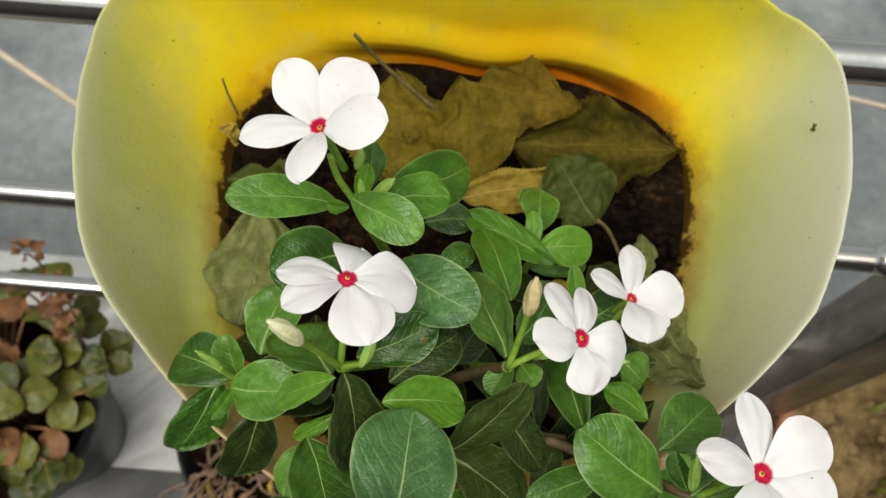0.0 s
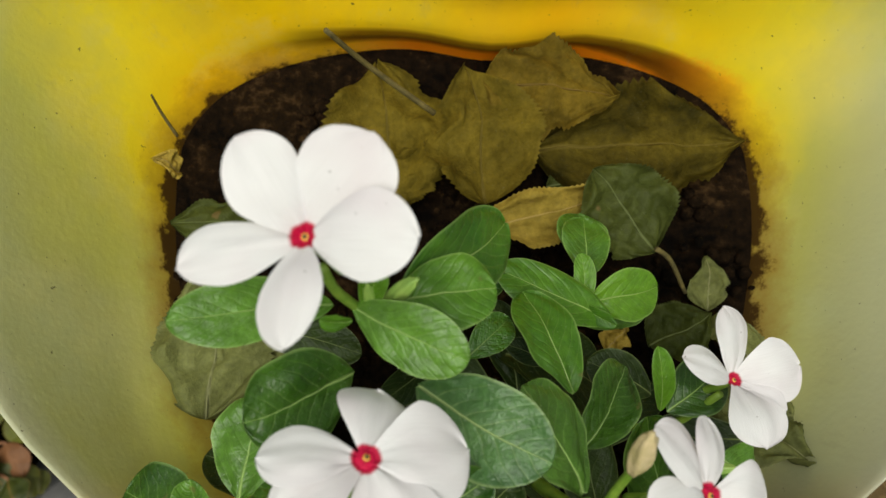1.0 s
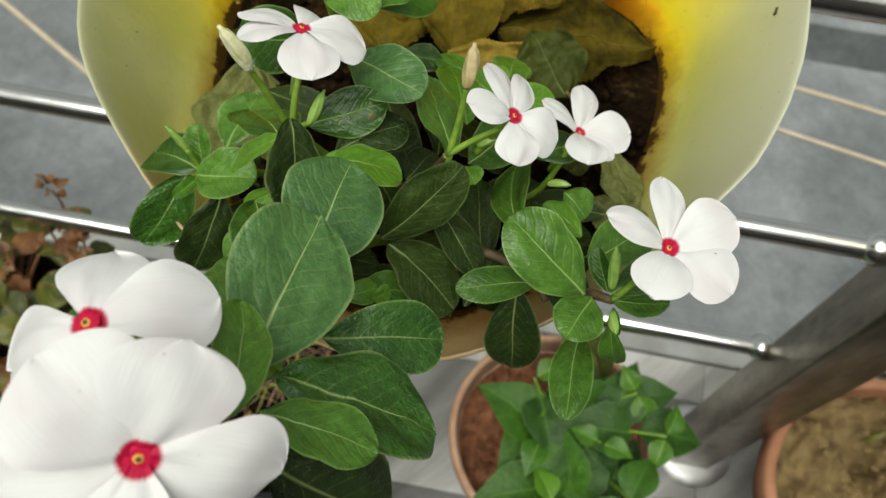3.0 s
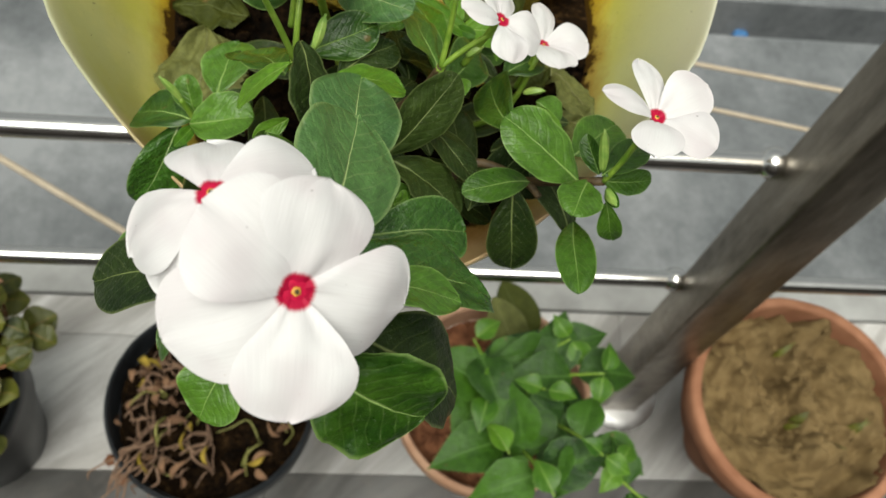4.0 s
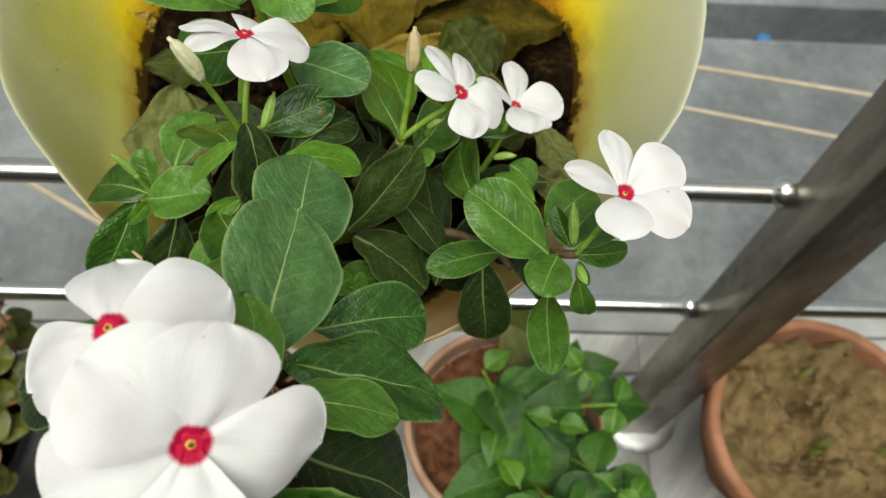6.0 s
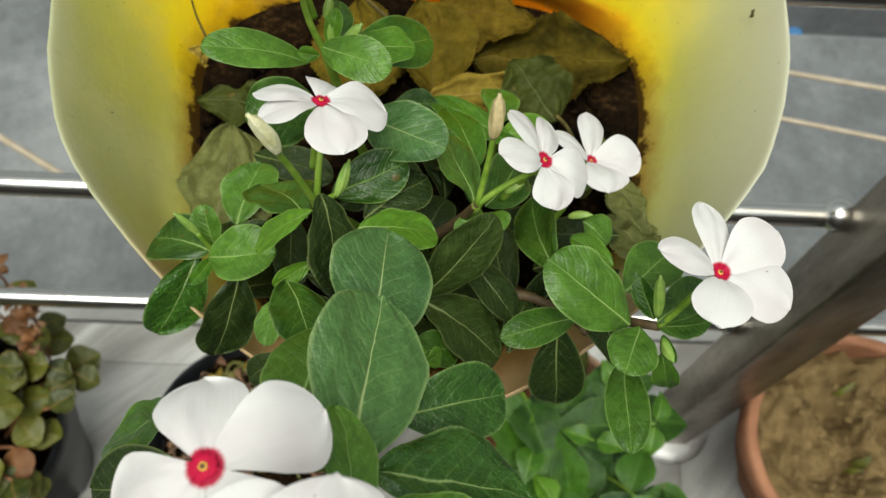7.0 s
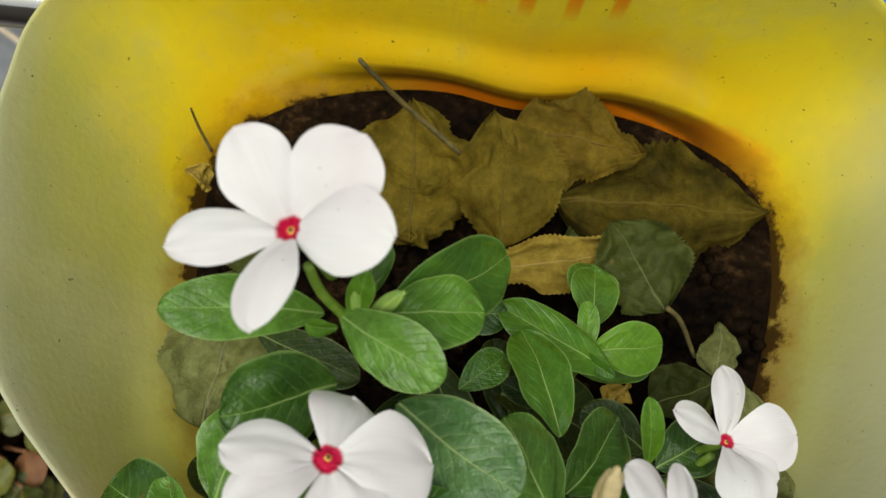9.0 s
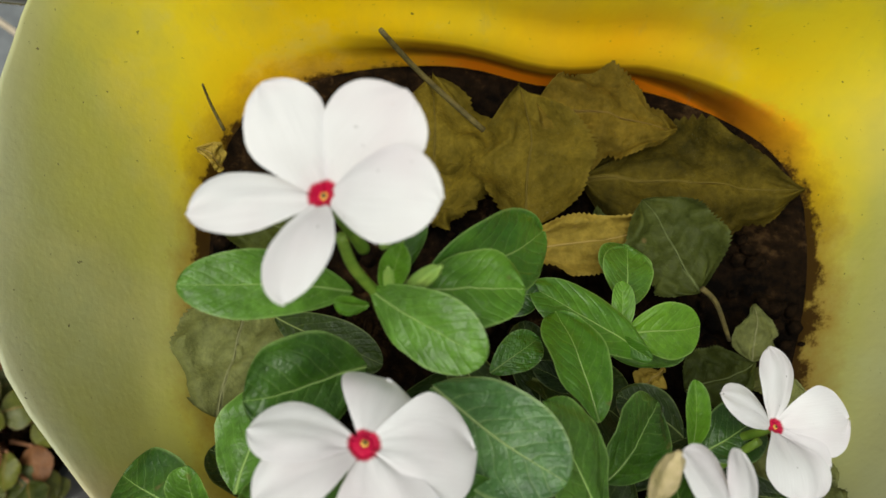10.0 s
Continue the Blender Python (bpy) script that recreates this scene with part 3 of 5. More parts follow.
def petal_blade(start, tip, normal, half, seed, twist=0.20, cup=0.26, droop=0.10):
    """A petal whose one edge lies over its neighbour and the other under, with an oblique tip."""
    b, length, x, y, z = frame_of(start, tip, normal)
    chance = random.Random(seed * 7.3)
    slant, curl = chance.uniform(-0.10, 0.18), chance.uniform(-0.5, 0.7)
    bm = bmesh.new()
    uvl = bm.loops.layers.uv.new("UVMap")
    nu, nv, grid, uvs = 26, 16, [], {}
    for i in range(nu + 1):
        u = 0.5 - 0.5 * math.cos(math.pi * i / nu)
        w, row = petal_shape(u), []
        for j in range(nv + 1):
            v = 2 * j / nv - 1
            rim = 1 + 0.07 * noise.noise((u * 2.6 + seed, math.copysign(0.7, v), seed * 1.7)) + 0.02 * noise.noise((u * 9 + seed, v, 3.1))
            sx = half * (v * w * rim + slant * w * u * u)
            along = u * length * (1 + 0.05 * slant * v * u) + 0.02 * length * noise.noise((v * 2.3, seed, 0.4)) * u ** 4
            rise = length * (0.10 * math.sin(math.pi * u) - droop * u ** 3)
            rise -= twist * sx * math.sin(0.5 * math.pi * min(1.0, u * 1.6))
            rise -= cup * (sx * sx / half) * 0.5
            rise += 0.14 * half * curl * max(0.0, v) ** 3 * u * u
            rise += 0.10 * half * noise.noise((u * 2.2 + seed * 3.1, v * 1.6, seed)) + 0.025 * half * noise.noise((u * 3 + seed, v * 7.0, seed * 2))
            vert = bm.verts.new(b + y * along + x * sx + z * rise)
            uvs[vert] = (u, v * w)
            row.append(vert)
        grid.append(row)
    for i in range(nu):
        for j in range(nv):
            f = bm.faces.new((grid[i][j], grid[i][j + 1], grid[i + 1][j + 1], grid[i + 1][j]))
            for lp in f.loops:
                lp[uvl].uv = uvs[lp.vert]
    return bm


# ---- the floors of the place, and an unseen wall ----
FLOOR = -0.16
STREET_Z = -2.75
bm = bmesh.new()
profile = [(-400, 0), (-6, 0), (3.17, 0), (3.18, -0.01), (3.20, -0.32), (3.44, -0.32), (3.46, -0.01), (3.47, 0), (9, 0), (400, 0)]
rings(bm, [[(x, y, STREET_Z + z) for y, z in profile] for x in (-400, -8, -3, 0, 3, 8, 400)], False)
bmesh.ops.recalc_face_normals(bm, faces=bm.faces)
tagged(part("ground", bm, STREET), "patchy grey cement street with an open gutter", "street", kind="structure")
for p in bpy.data.objects["ground"].data.polygons:
    p.use_smooth = False

bm = bmesh.new()
box(bm, -2.6, 2.6, -1.15, 0.372, FLOOR - 0.16, FLOOR - 0.012)
floor = tagged(part("floor", bm, EDGE_STONE), "balcony slab faced with veined marble tiles", "floor", kind="structure")
xs = [-2.6, -1.99, -1.38, -0.77, -0.16, 0.45, 1.06, 1.67, 2.28, 2.6]
ys = [-1.15, -0.54, 0.075, 0.30, 0.37]
for i in range(len(xs) - 1):
    for j in range(len(ys) - 1):
        bm = bmesh.new()
        box(bm, xs[i] + 0.0004, xs[i + 1] - 0.0004, ys[j] + 0.0004, ys[j + 1] - 0.0004, FLOOR - 0.010, FLOOR, 0.0008)
        # tone by row and side, darkest in the two rows nearest the wall
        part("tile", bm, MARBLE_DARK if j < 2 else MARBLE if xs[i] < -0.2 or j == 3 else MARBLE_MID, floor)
bm = bmesh.new()
box(bm, -2.6, 2.6, 0.374, 0.43, FLOOR - 0.16, FLOOR + 0.003, 0.003)
tagged(part("trim", bm, EDGE_STONE), "grey stone edging along the balcony floor", "edging", kind="structure")
# added wall, unseen: keeps the rail reflections dark and blocks low sky
bm = bmesh.new()
box(bm, -2.6, 2.6, -1.35, -1.15, STREET_Z, 1.8)
tagged(part("wall_south_unseen", bm, WALL_PAINT), "unseen dark brown wall added behind the plants to darken the rail reflections", "wall", kind="structure")

# ---- railing ----
RAIL_Y = 0.249
railing = thing("railing", (0, RAIL_Y, FLOOR), "polished stainless steel balcony railing with round rails", "railing")
def put_in(ob, parent):
    ob.parent = parent
    ob.matrix_parent_inverse = Matrix.Translation(parent.location).inverted()
    return ob


for z, r, nm in ((0.309, 0.0108, "lower_rail"), (0.599, 0.0108, "middle_rail"), (0.880, 0.0120, "handrail")):
    bm = bmesh.new()
    tube(bm, [(-2.6, RAIL_Y, z), (-0.9, RAIL_Y, z), (0.9, RAIL_Y, z), (2.6, RAIL_Y, z)], [r] * 4, 20)
    put_in(part(nm, bm, RAIL_STEEL), railing)


def post_at(x):
    lean = 0.038
    bm = bmesh.new()
    box(bm, x, x + 0.064, 0.190, 0.251, FLOOR + 0.006, 0.857, 0.004)
    for v in bm.verts:
        v.co.x -= lean * (v.co.z - FLOOR)
    put_in(part("post", bm, POST_STEEL, None, "dusty square steel post"), railing)
    bm = bmesh.new()
    turned(bm, [(0.0001, FLOOR + 0.011), (0.050, FLOOR + 0.011), (0.063, FLOOR + 0.008), (0.069, FLOOR + 0.001)], (x + 0.037, 0.226, 0), 36)
    put_in(part("base_flange", bm, SATIN_STEEL, None, "round polished cover plate"), railing)
    for z in (0.309, 0.601):
        bx = x - lean * (z - FLOOR) - 0.007
        bm = bmesh.new()
        bmesh.ops.create_uvsphere(bm, u_segments=20, v_segments=12, radius=0.0160, matrix=Matrix.Translation((bx, RAIL_Y, z)))
        put_in(part("rail_joint", bm, RAIL_STEEL), railing)


post_at(0.400)
post_at(-1.45)
bm = bmesh.new()
bmesh.ops.create_icosphere(bm, subdivisions=3, radius=0.055)
for v in bm.verts:
    v.co = v.co * (1 + 0.7 * noise.noise(v.co * 30)) * 0.9
    v.co.z *= 0.7
    v.co += Vector((2.38, 3.41, STREET_Z - 0.285))
tagged(part("plastic_scrap", bm, BLUE), "crumpled scrap of blue plastic in the gutter", "litter")

# cables over the street
def cable(a, b, radius, label):
    bm = bmesh.new()
    a, b = Vector(a), Vector(b)
    pts = [a.lerp(b, k / 6) - Vector((0, 0, 0.08 * (1 - (k / 3 - 1) ** 2))) for k in range(7)]
    tube(bm, pts, [radius] * 7, 8)
    tagged(part("cable", bm, CABLE), label, "cable", "cables over the street")


cable((-8.0, 2.600 + 1.25, -1.92), (8.0, 2.600 - 1.25, -1.92), 0.012, "pale cable hanging over the street")
cable((-8.0, 1.855 + 1.54, -1.22), (8.0, 1.855 - 1.54, -1.22), 0.009, "pale cable hanging over the street")
cable((-6.5, 0.75 + 3.72, -2.02), (0.55, 0.75 - 0.32, -2.02), 0.016, "thick beige cable slanting towards the house")

# ---- the cut plastic can ----
CAN_SIDES = 96


def can_ring(z, grow=0.0):
    """The can's outline at a height: egg-shaped, nearly flat at the back, tapering down."""
    s = 1.0 if z >= 0.957 else 0.73 + 0.27 * (z - 0.88) / 0.077 if z >= 0.88 else 0.73 - 0.30 * (0.88 - z) / 0.07
    s = max(s, 0.16)
    deep = 1.0 if z >= 0.905 else 1.0 - 0.105 * (0.905 - z) / 0.022 if z >= 0.883 else 0.895 - 0.45 * (0.883 - z) / 0.083
    pts = []
    for k in range(CAN_SIDES):
        a = 2 * math.pi * k / CAN_SIDES
        c, d = math.sin(a), -math.cos(a)
        n, ry = (1.95, 0.163) if d < 0 else (2.3 + 1.6 * min(max((z - 0.88) / 0.06, 0), 1), 0.066)
        r = (abs(c) ** n + abs(d) ** n) ** (-1 / n)
        y = 0.160 + d * r * (ry + grow)
        wide = 0.1545 if c > 0 else 0.1565 - 0.0050 * min(max((y - 0.03) / 0.10, 0), 1)
        x = c * r * (wide + grow)
        dent = 0.006 * math.exp(-((x - 0.012) / 0.030) ** 2) if d > 0 else 0
        pts.append((x * s, 0.224 - (0.224 - y + dent) * (deep if y < 0.224 else 1.0)))
    return pts


def rim_height(x, y):
    f = min(max(y / 0.225, 0), 1)
    sag = 0.046 * max(0.0, 1 - f / 0.40) ** 1.3
    return 0.951 + 0.009 * f - sag + 0.040 * min(1, max(0.0, f - 0.80) / 0.12) * min(1, max(0.0, 0.128 - abs(x)) / 0.06) + 0.0012 * noise.noise((x * 60, y * 60, 2))


def can_loop(level, grow):
    """level 0 is the base, 1 the cut rim."""
    top = can_ring(0.957, grow)
    out = []
    for k, (x, y) in enumerate(top):
        zr = rim_height(x, y)
        z = 0.80 + (zr - 0.80) * level
        q = can_ring(z, grow)[k]
        step = 0.0
        if q[1] > 0.15:
            # a rounded shoulder hangs over the soil along the back wall
            low = z + 0.22 * max(0.0, q[0] - 0.045)
            over = min(max((0.926 - low) / 0.018, 0), 1)
            under = min(max((0.9015 - low) / 0.008, 0), 1)
            step = 0.0050 * (over * over * (3 - 2 * over) - under * under * (3 - 2 * under)) * min(1, (q[1] - 0.15) / 0.05) * (min(1, max(0.0, (0.100 - q[0]) / 0.05)) if q[0] > -0.04 else math.sin(0.5 * math.pi * max(0.0, (0.105 + q[0]) / 0.065)) ** 2)
        inward = Vector((0.02 - q[0], 0.10 - q[1])).normalized()
        out.append((q[0] + inward.x * step, q[1] + inward.y * step, z))
    return out


can = thing("plastic_can", (0, 0.12, 0.80), "cut-open milky plastic can stained yellow and used as a planter", "planter")
bm = bmesh.new()
levels = [0, 0.12, 0.25, 0.36, 0.44, 0.47, 0.49, 0.505, 0.515, 0.525, 0.535, 0.545, 0.555, 0.565, 0.575, 0.585, 0.60, 0.62, 0.64, 0.66, 0.69, 0.72, 0.77, 0.82, 0.88, 0.94, 0.975]
loops = [can_loop(v, 0.0) for v in levels] + [can_loop(0.993, 0.0001), can_loop(0.999, 0.0005), can_loop(0.999, 0.0011), can_loop(0.993, 0.0015)] + [can_loop(v, 0.0016) for v in reversed(levels)]
rings(bm, loops)
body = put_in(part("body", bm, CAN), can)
near_rim = body.data.attributes.new("near_rim", "FLOAT", "POINT")
heights = levels + [0.993, 0.999, 0.999, 0.993] + levels[::-1]
near_rim.data.foreach_set("value", [h for h in heights for _ in range(CAN_SIDES)])
body.data.materials.append(MILKY)
for k, face in enumerate(body.data.polygons):
    if k // CAN_SIDES > len(levels) + 2:
        face.material_index = 1
bm = bmesh.new()
base = can_ring(0.80, 0.003)
rings(bm, [[(x, y, 0.80) for x, y in base], [(x * 0.6, 0.13 + (y - 0.13) * 0.6, 0.785) for x, y in base], [(x * 0.5, 0.13 + (y - 0.13) * 0.5, 0.75) for x, y in base]], True, False, True)
put_in(part("neck", bm, MILKY), can)
bm = bmesh.new()
for a0, length in ((0.2, 0.0035), (1.4, 0.0030), (2.9, 0.0038), (4.0, 0.0022), (5.2, 0.0030)):
    c = Vector((0.1445, 0.168, 0.9490))
    tube(bm, [c, c + Vector((0.0010 * math.cos(a0), math.sin(a0) * 0.7, 0.75 * math.cos(a0))) * length], [0.0006, 0.0003], 5)
put_in(part("cut_mark", bm, TWIG, None, "small star-shaped cut in the plastic"), can)
# soil, uneven, filling the can
bm = bmesh.new()
edge = can_ring(0.881)
loops = []
for k in range(15):
    f = k / 14
    loop = []
    for x, y in edge:
        px, py = x * (1 - f) * 0.998, 0.125 + (y - 0.125) * (1 - f) * 0.998
        h = 0.006 * noise.noise((px * 28, py * 28, 1)) + 0.004 * noise.noise((px * 90, py * 90, 5))
        heaped = 0.0055 * min(1, max(0.0, (py - 0.175) / 0.03))
        loop.append((px, py, 0.881 + heaped + h * min(1, f * 5) - 0.002))
    loops.append(loop)
rings(bm, loops, True, False, True)
clods = random.Random(4)
for k in range(640):
    a, r = clods.uniform(0, 6.283), math.sqrt(clods.random())
    x, y = 0.108 * r * math.sin(a), 0.128 + 0.088 * r * math.cos(a)
    q = clods.uniform(0.0009, 0.0040)
    m = pose(x, y, 0.8815, clods.uniform(0, 90), clods.uniform(0, 90), clods.uniform(0, 360)) @ Matrix.Diagonal((q * clods.uniform(0.7, 1.6), q, q * clods.uniform(0.5, 1.0), 1))
    bmesh.ops.create_icosphere(bm, subdivisions=1, radius=1.0, matrix=m)
tagged(part("potting_soil", bm, EARTH), "dark crumbly potting soil filling the plastic can", "soil", kind="stuff")

# ---- the periwinkle ----
periwinkle = thing("periwinkle_plant", (0.02, 0.07, 0.885), "white periwinkle with red-eyed flowers and glossy green leaves in the can", "plant")
count = [0]


def leaf(base, tip, normal, half, material, fold=0.12, arch=0.06):
    count[0] += 1
    bm = blade(base, tip, normal, half * 0.97, fold, arch, oval_leaf, count[0] * 0.37, 22, 14, 0.0, 2.6)
    put_in(part("leaf", bm, material), periwinkle)


def flower(centre, petals, eye):
    """Five petals round a red eye, with a short tube below."""
    count[0] += 1
    c = Vector(centre)
    tips = [Vector(p) for p, _ in petals]
    n = Vector((0, 0, 0))
    order = sorted(tips, key=lambda p: math.atan2(p.y - c.y, p.x - c.x))
    for a, b in zip(order, order[1:] + order[:1]):
        n += (a - c).cross(b - c)
    n.normalize()
    if n.z < 0:
        n = -n
    bm = bmesh.new()
    down = -n * 0.004
    tube(bm, [c - n * 0.0012, c + down, c + down * 3 + Vector((0, 0, -0.004)), c + down * 5 + Vector((0, 0, -0.008))], [eye * 0.30, 0.0013, 0.0012, 0.0013], 10)
    head = put_in(part("flower", bm, STEM_GREEN, None, "open white flower with a red eye"), periwinkle)
    for k, (tip, half) in enumerate(petals):
        t = Vector(tip)
        out = (t - c).normalized()
        start = c + out * eye * 0.25 - n * 0.0002 + n * 0.0003 * (k % 3)
        bm = petal_blade(start, t, n, half, count[0] + k * 1.7)
        layer = bm.loops.layers.uv.active
        for f in bm.faces:
            for lp in f.loops:
                lp[layer].uv.x = (lp.vert.co - c).length / (6 * eye)
        part("petal", bm, PETAL).parent = head
    for name, rad, high, mat in (("eye", 0.66, 0.0008, EYE_RED), ("throat_ring", 0.28, 0.0012, THROAT_RING), ("throat", 0.15, 0.0015, THROAT)):
        bm = bmesh.new()
        side = n.orthogonal().normalized()
        up = n.cross(side)
        loops = []
        for q, hgt in ((1.0, 0.3), (0.75, 0.9), (0.35, 1.0), (0.12, 0.6)):
            loops.append([c + n * high * hgt + (side * math.cos(a) + up * math.sin(a)) * eye * rad * q * (1 + 0.05 * math.cos(5 * a) + 0.05 * math.cos(11 * a + count[0])) for a in (j * math.pi / 18 for j in range(36))])
        rings(bm, loops, True, False, True)
        part(name, bm, mat).parent = head
    return head


def stalk(points, r0, r1, material=None, name="stem"):
    bm = bmesh.new()
    k = len(points) - 1
    tube(bm, points, [r0 + (r1 - r0) * i / k for i in range(k + 1)], 9)
    return put_in(part(name, bm, material or STEM_GREEN), periwinkle)


def bud(base, tip, thick, material, label):
    b, t = Vector(base), Vector(tip)
    bm = bmesh.new()
    along = (t - b).normalized()
    side = along.orthogonal().normalized()
    up = along.cross(side)
    loops = []
    for k in range(13):
        u = k / 12
        r = thick * (0.42 + 0.58 * math.sin(math.pi * min(u, 1) ** 0.85)) * (1 if u < 0.9 else 0.55)
        bow = side * (0.25 * thick * math.sin(3 * u))
        loops.append([b.lerp(t, u) + bow + (side * math.cos(q) + up * math.sin(q)) * r * (1 + 0.11 * math.cos(5 * q + 4.5 * u)) for q in (2 * math.pi * j / 30 for j in range(30))])
    rings(bm, loops, True, True, True)
    put_in(part("bud", bm, material, None, label), periwinkle)


def dry_leaf(base, tip, normal, half, material, fold=0.1, shape=dry_shape):
    count[0] += 1
    bm = blade(base, tip, normal, half, fold, 0.05, shape, count[0] * 0.61, 60, 20, 0.050, 8.0, 0.14, 0.34)
    spine = [v.co.copy() for k, v in enumerate(bm.verts) if k % 21 == 10]
    tone = {"dry_leaf_olive": "olive-brown", "dry_leaf_ochre": "ochre-brown", "dry_leaf_brown": "dull brown", "dry_leaf_pale": "pale grey-green", "wilted_leaf": "dark green"}[material.name]
    ob = thing("dry_leaf", base, "curled " + tone + " dry leaf lying on the potting soil", "dry leaf", "dry leaves on the soil")
    put_in(part("blade", bm, material), ob)
    bm = bmesh.new()
    way = [Vector(p) + Vector((0, 0, 0.0002)) for p in spine[::7]]
    tube(bm, way, [0.00040 - 0.00025 * k / (len(way) - 1) for k in range(len(way))], 6)
    put_in(part("midrib", bm, material), ob)


def twig(points, r0, r1):
    bm = bmesh.new()
    k = len(points) - 1
    tube(bm, points, [r0 + (r1 - r0) * i / k for i in range(k + 1)], 7)
    tagged(part("twig", bm, TWIG), "thin dry twig lying on the soil in the can", "twig", "dry twigs")


# crown of leaves below the tallest flower
leaf((-0.0380, 0.1000, 0.9935), (-0.0705, 0.0932, 1.0104), (0.47, -0.04, 0.88), 0.0079, GREEN, 0.12, 0.06)
leaf((-0.0326, 0.0971, 1.0071), (-0.0085, 0.0841, 1.0135), (-0.41, -0.32, 0.85), 0.0080, GREEN, 0.12, 0.06)
leaf((-0.0245, 0.0990, 1.0019), (-0.0010, 0.1022, 1.0024), (-0.05, 0.19, 0.98), 0.0098, YOUNG, 0.12, 0.06)
leaf((-0.0230, 0.1000, 1.0010), (0.0050, 0.1246, 0.9787), (0.67, -0.06, 0.74), 0.0108, YOUNG, 0.12, 0.06)
leaf((-0.0289, 0.0966, 1.0060), (-0.0267, 0.1039, 1.0180), (-0.18, -0.83, 0.54), 0.0033, YOUNG, 0.40, 0.06)
leaf((-0.0290, 0.1022, 1.0000), (-0.0274, 0.1188, 1.0040), (0.58, -0.24, 0.78), 0.0056, GREEN, 0.30, 0.06)
leaf((-0.0326, 0.0941, 1.0060), (-0.0394, 0.0935, 1.0080), (0.21, -0.88, 0.42), 0.0032, YOUNG, 0.30, 0.06)
leaf((-0.0333, 0.0851, 0.9868), (-0.0550, 0.0726, 1.0019), (0.64, -0.21, 0.74), 0.0129, GREEN, 0.12, 0.06)
# big leaves round the middle of the plant
leaf((-0.0183, 0.0820, 0.9881), (0.0100, 0.0643, 1.0003), (-0.39, 0.01, 0.92), 0.0119, MATTE, 0.12, 0.06)
leaf((0.0219, 0.0571, 0.9736), (0.0072, 0.0824, 0.9836), (0.71, 0.15, 0.68), 0.0139, GREEN, 0.12, 0.06)
leaf((-0.0105, 0.1148, 0.9450), (0.0081, 0.1186, 0.9430), (0.13, -0.14, 0.98), 0.0070, GREEN, 0.12, 0.06)
leaf((-0.0042, 0.0935, 0.9500), (0.0086, 0.1055, 0.9460), (0.17, 0.14, 0.97), 0.0059, PUCKERED, 0.12, 0.06)
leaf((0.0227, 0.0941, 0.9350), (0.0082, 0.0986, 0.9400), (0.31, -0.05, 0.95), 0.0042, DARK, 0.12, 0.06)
leaf((0.0359, 0.1219, 0.9250), (0.0378, 0.1447, 0.9180), (0.16, 0.28, 0.95), 0.0090, GREEN, 0.12, 0.06)
leaf((0.0276, 0.0686, 0.9500), (0.0422, 0.0915, 0.9450), (0.54, -0.16, 0.83), 0.0115, GREEN, 0.12, 0.06)
leaf((0.0530, 0.0848, 0.9300), (0.0331, 0.0942, 0.9350), (0.24, 0.00, 0.97), 0.0079, DARK, 0.12, 0.06)
leaf((0.0479, 0.0782, 0.9550), (0.0450, 0.0937, 0.9680), (0.24, -0.59, 0.77), 0.0037, YOUNG, 0.50, 0.06)
leaf((0.0526, 0.0786, 0.9460), (0.0694, 0.0901, 0.9440), (0.04, 0.12, 0.99), 0.0091, GREEN, 0.12, 0.06)
leaf((-0.0262, 0.0491, 0.9920), (-0.0019, 0.0614, 0.9945), (0.14, -0.47, 0.87), 0.0093, GREEN, 0.12, 0.06)
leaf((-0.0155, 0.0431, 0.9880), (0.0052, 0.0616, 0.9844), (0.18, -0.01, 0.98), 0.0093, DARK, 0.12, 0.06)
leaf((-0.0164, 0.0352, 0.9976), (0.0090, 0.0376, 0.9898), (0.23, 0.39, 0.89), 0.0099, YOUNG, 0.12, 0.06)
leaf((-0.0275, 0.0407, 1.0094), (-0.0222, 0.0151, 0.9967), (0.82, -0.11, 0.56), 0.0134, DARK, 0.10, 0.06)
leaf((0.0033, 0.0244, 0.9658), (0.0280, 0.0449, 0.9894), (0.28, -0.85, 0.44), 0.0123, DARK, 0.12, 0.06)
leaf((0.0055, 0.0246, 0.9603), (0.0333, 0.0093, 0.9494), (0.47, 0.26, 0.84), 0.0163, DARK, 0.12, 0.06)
leaf((-0.0113, -0.0092, 1.0120), (-0.0065, 0.0328, 1.0020), (0.37, 0.17, 0.91), 0.0172, MATTE, 0.06, 0.04)
leaf((-0.0117, -0.0450, 1.0350), (-0.0062, 0.0029, 1.0250), (0.61, 0.09, 0.78), 0.0192, MATTE, 0.06, 0.03)
leaf((-0.0265, -0.0321, 1.0200), (-0.0232, 0.0052, 0.9950), (-0.36, 0.54, 0.76), 0.0175, GREEN, 0.12, 0.06)
leaf((-0.0029, -0.0234, 0.9955), (0.0324, -0.0104, 0.9750), (0.52, -0.08, 0.85), 0.0128, PUCKERED, 0.14, 0.08)
leaf((-0.0062, -0.0437, 1.0261), (0.0365, -0.0458, 1.0044), (0.40, 0.56, 0.73), 0.0189, PUCKERED, 0.12, 0.05)
leaf((-0.0052, -0.0554, 1.0380), (0.0237, -0.0584, 1.0320), (0.23, 0.48, 0.85), 0.0101, GREEN, 0.10, 0.05)
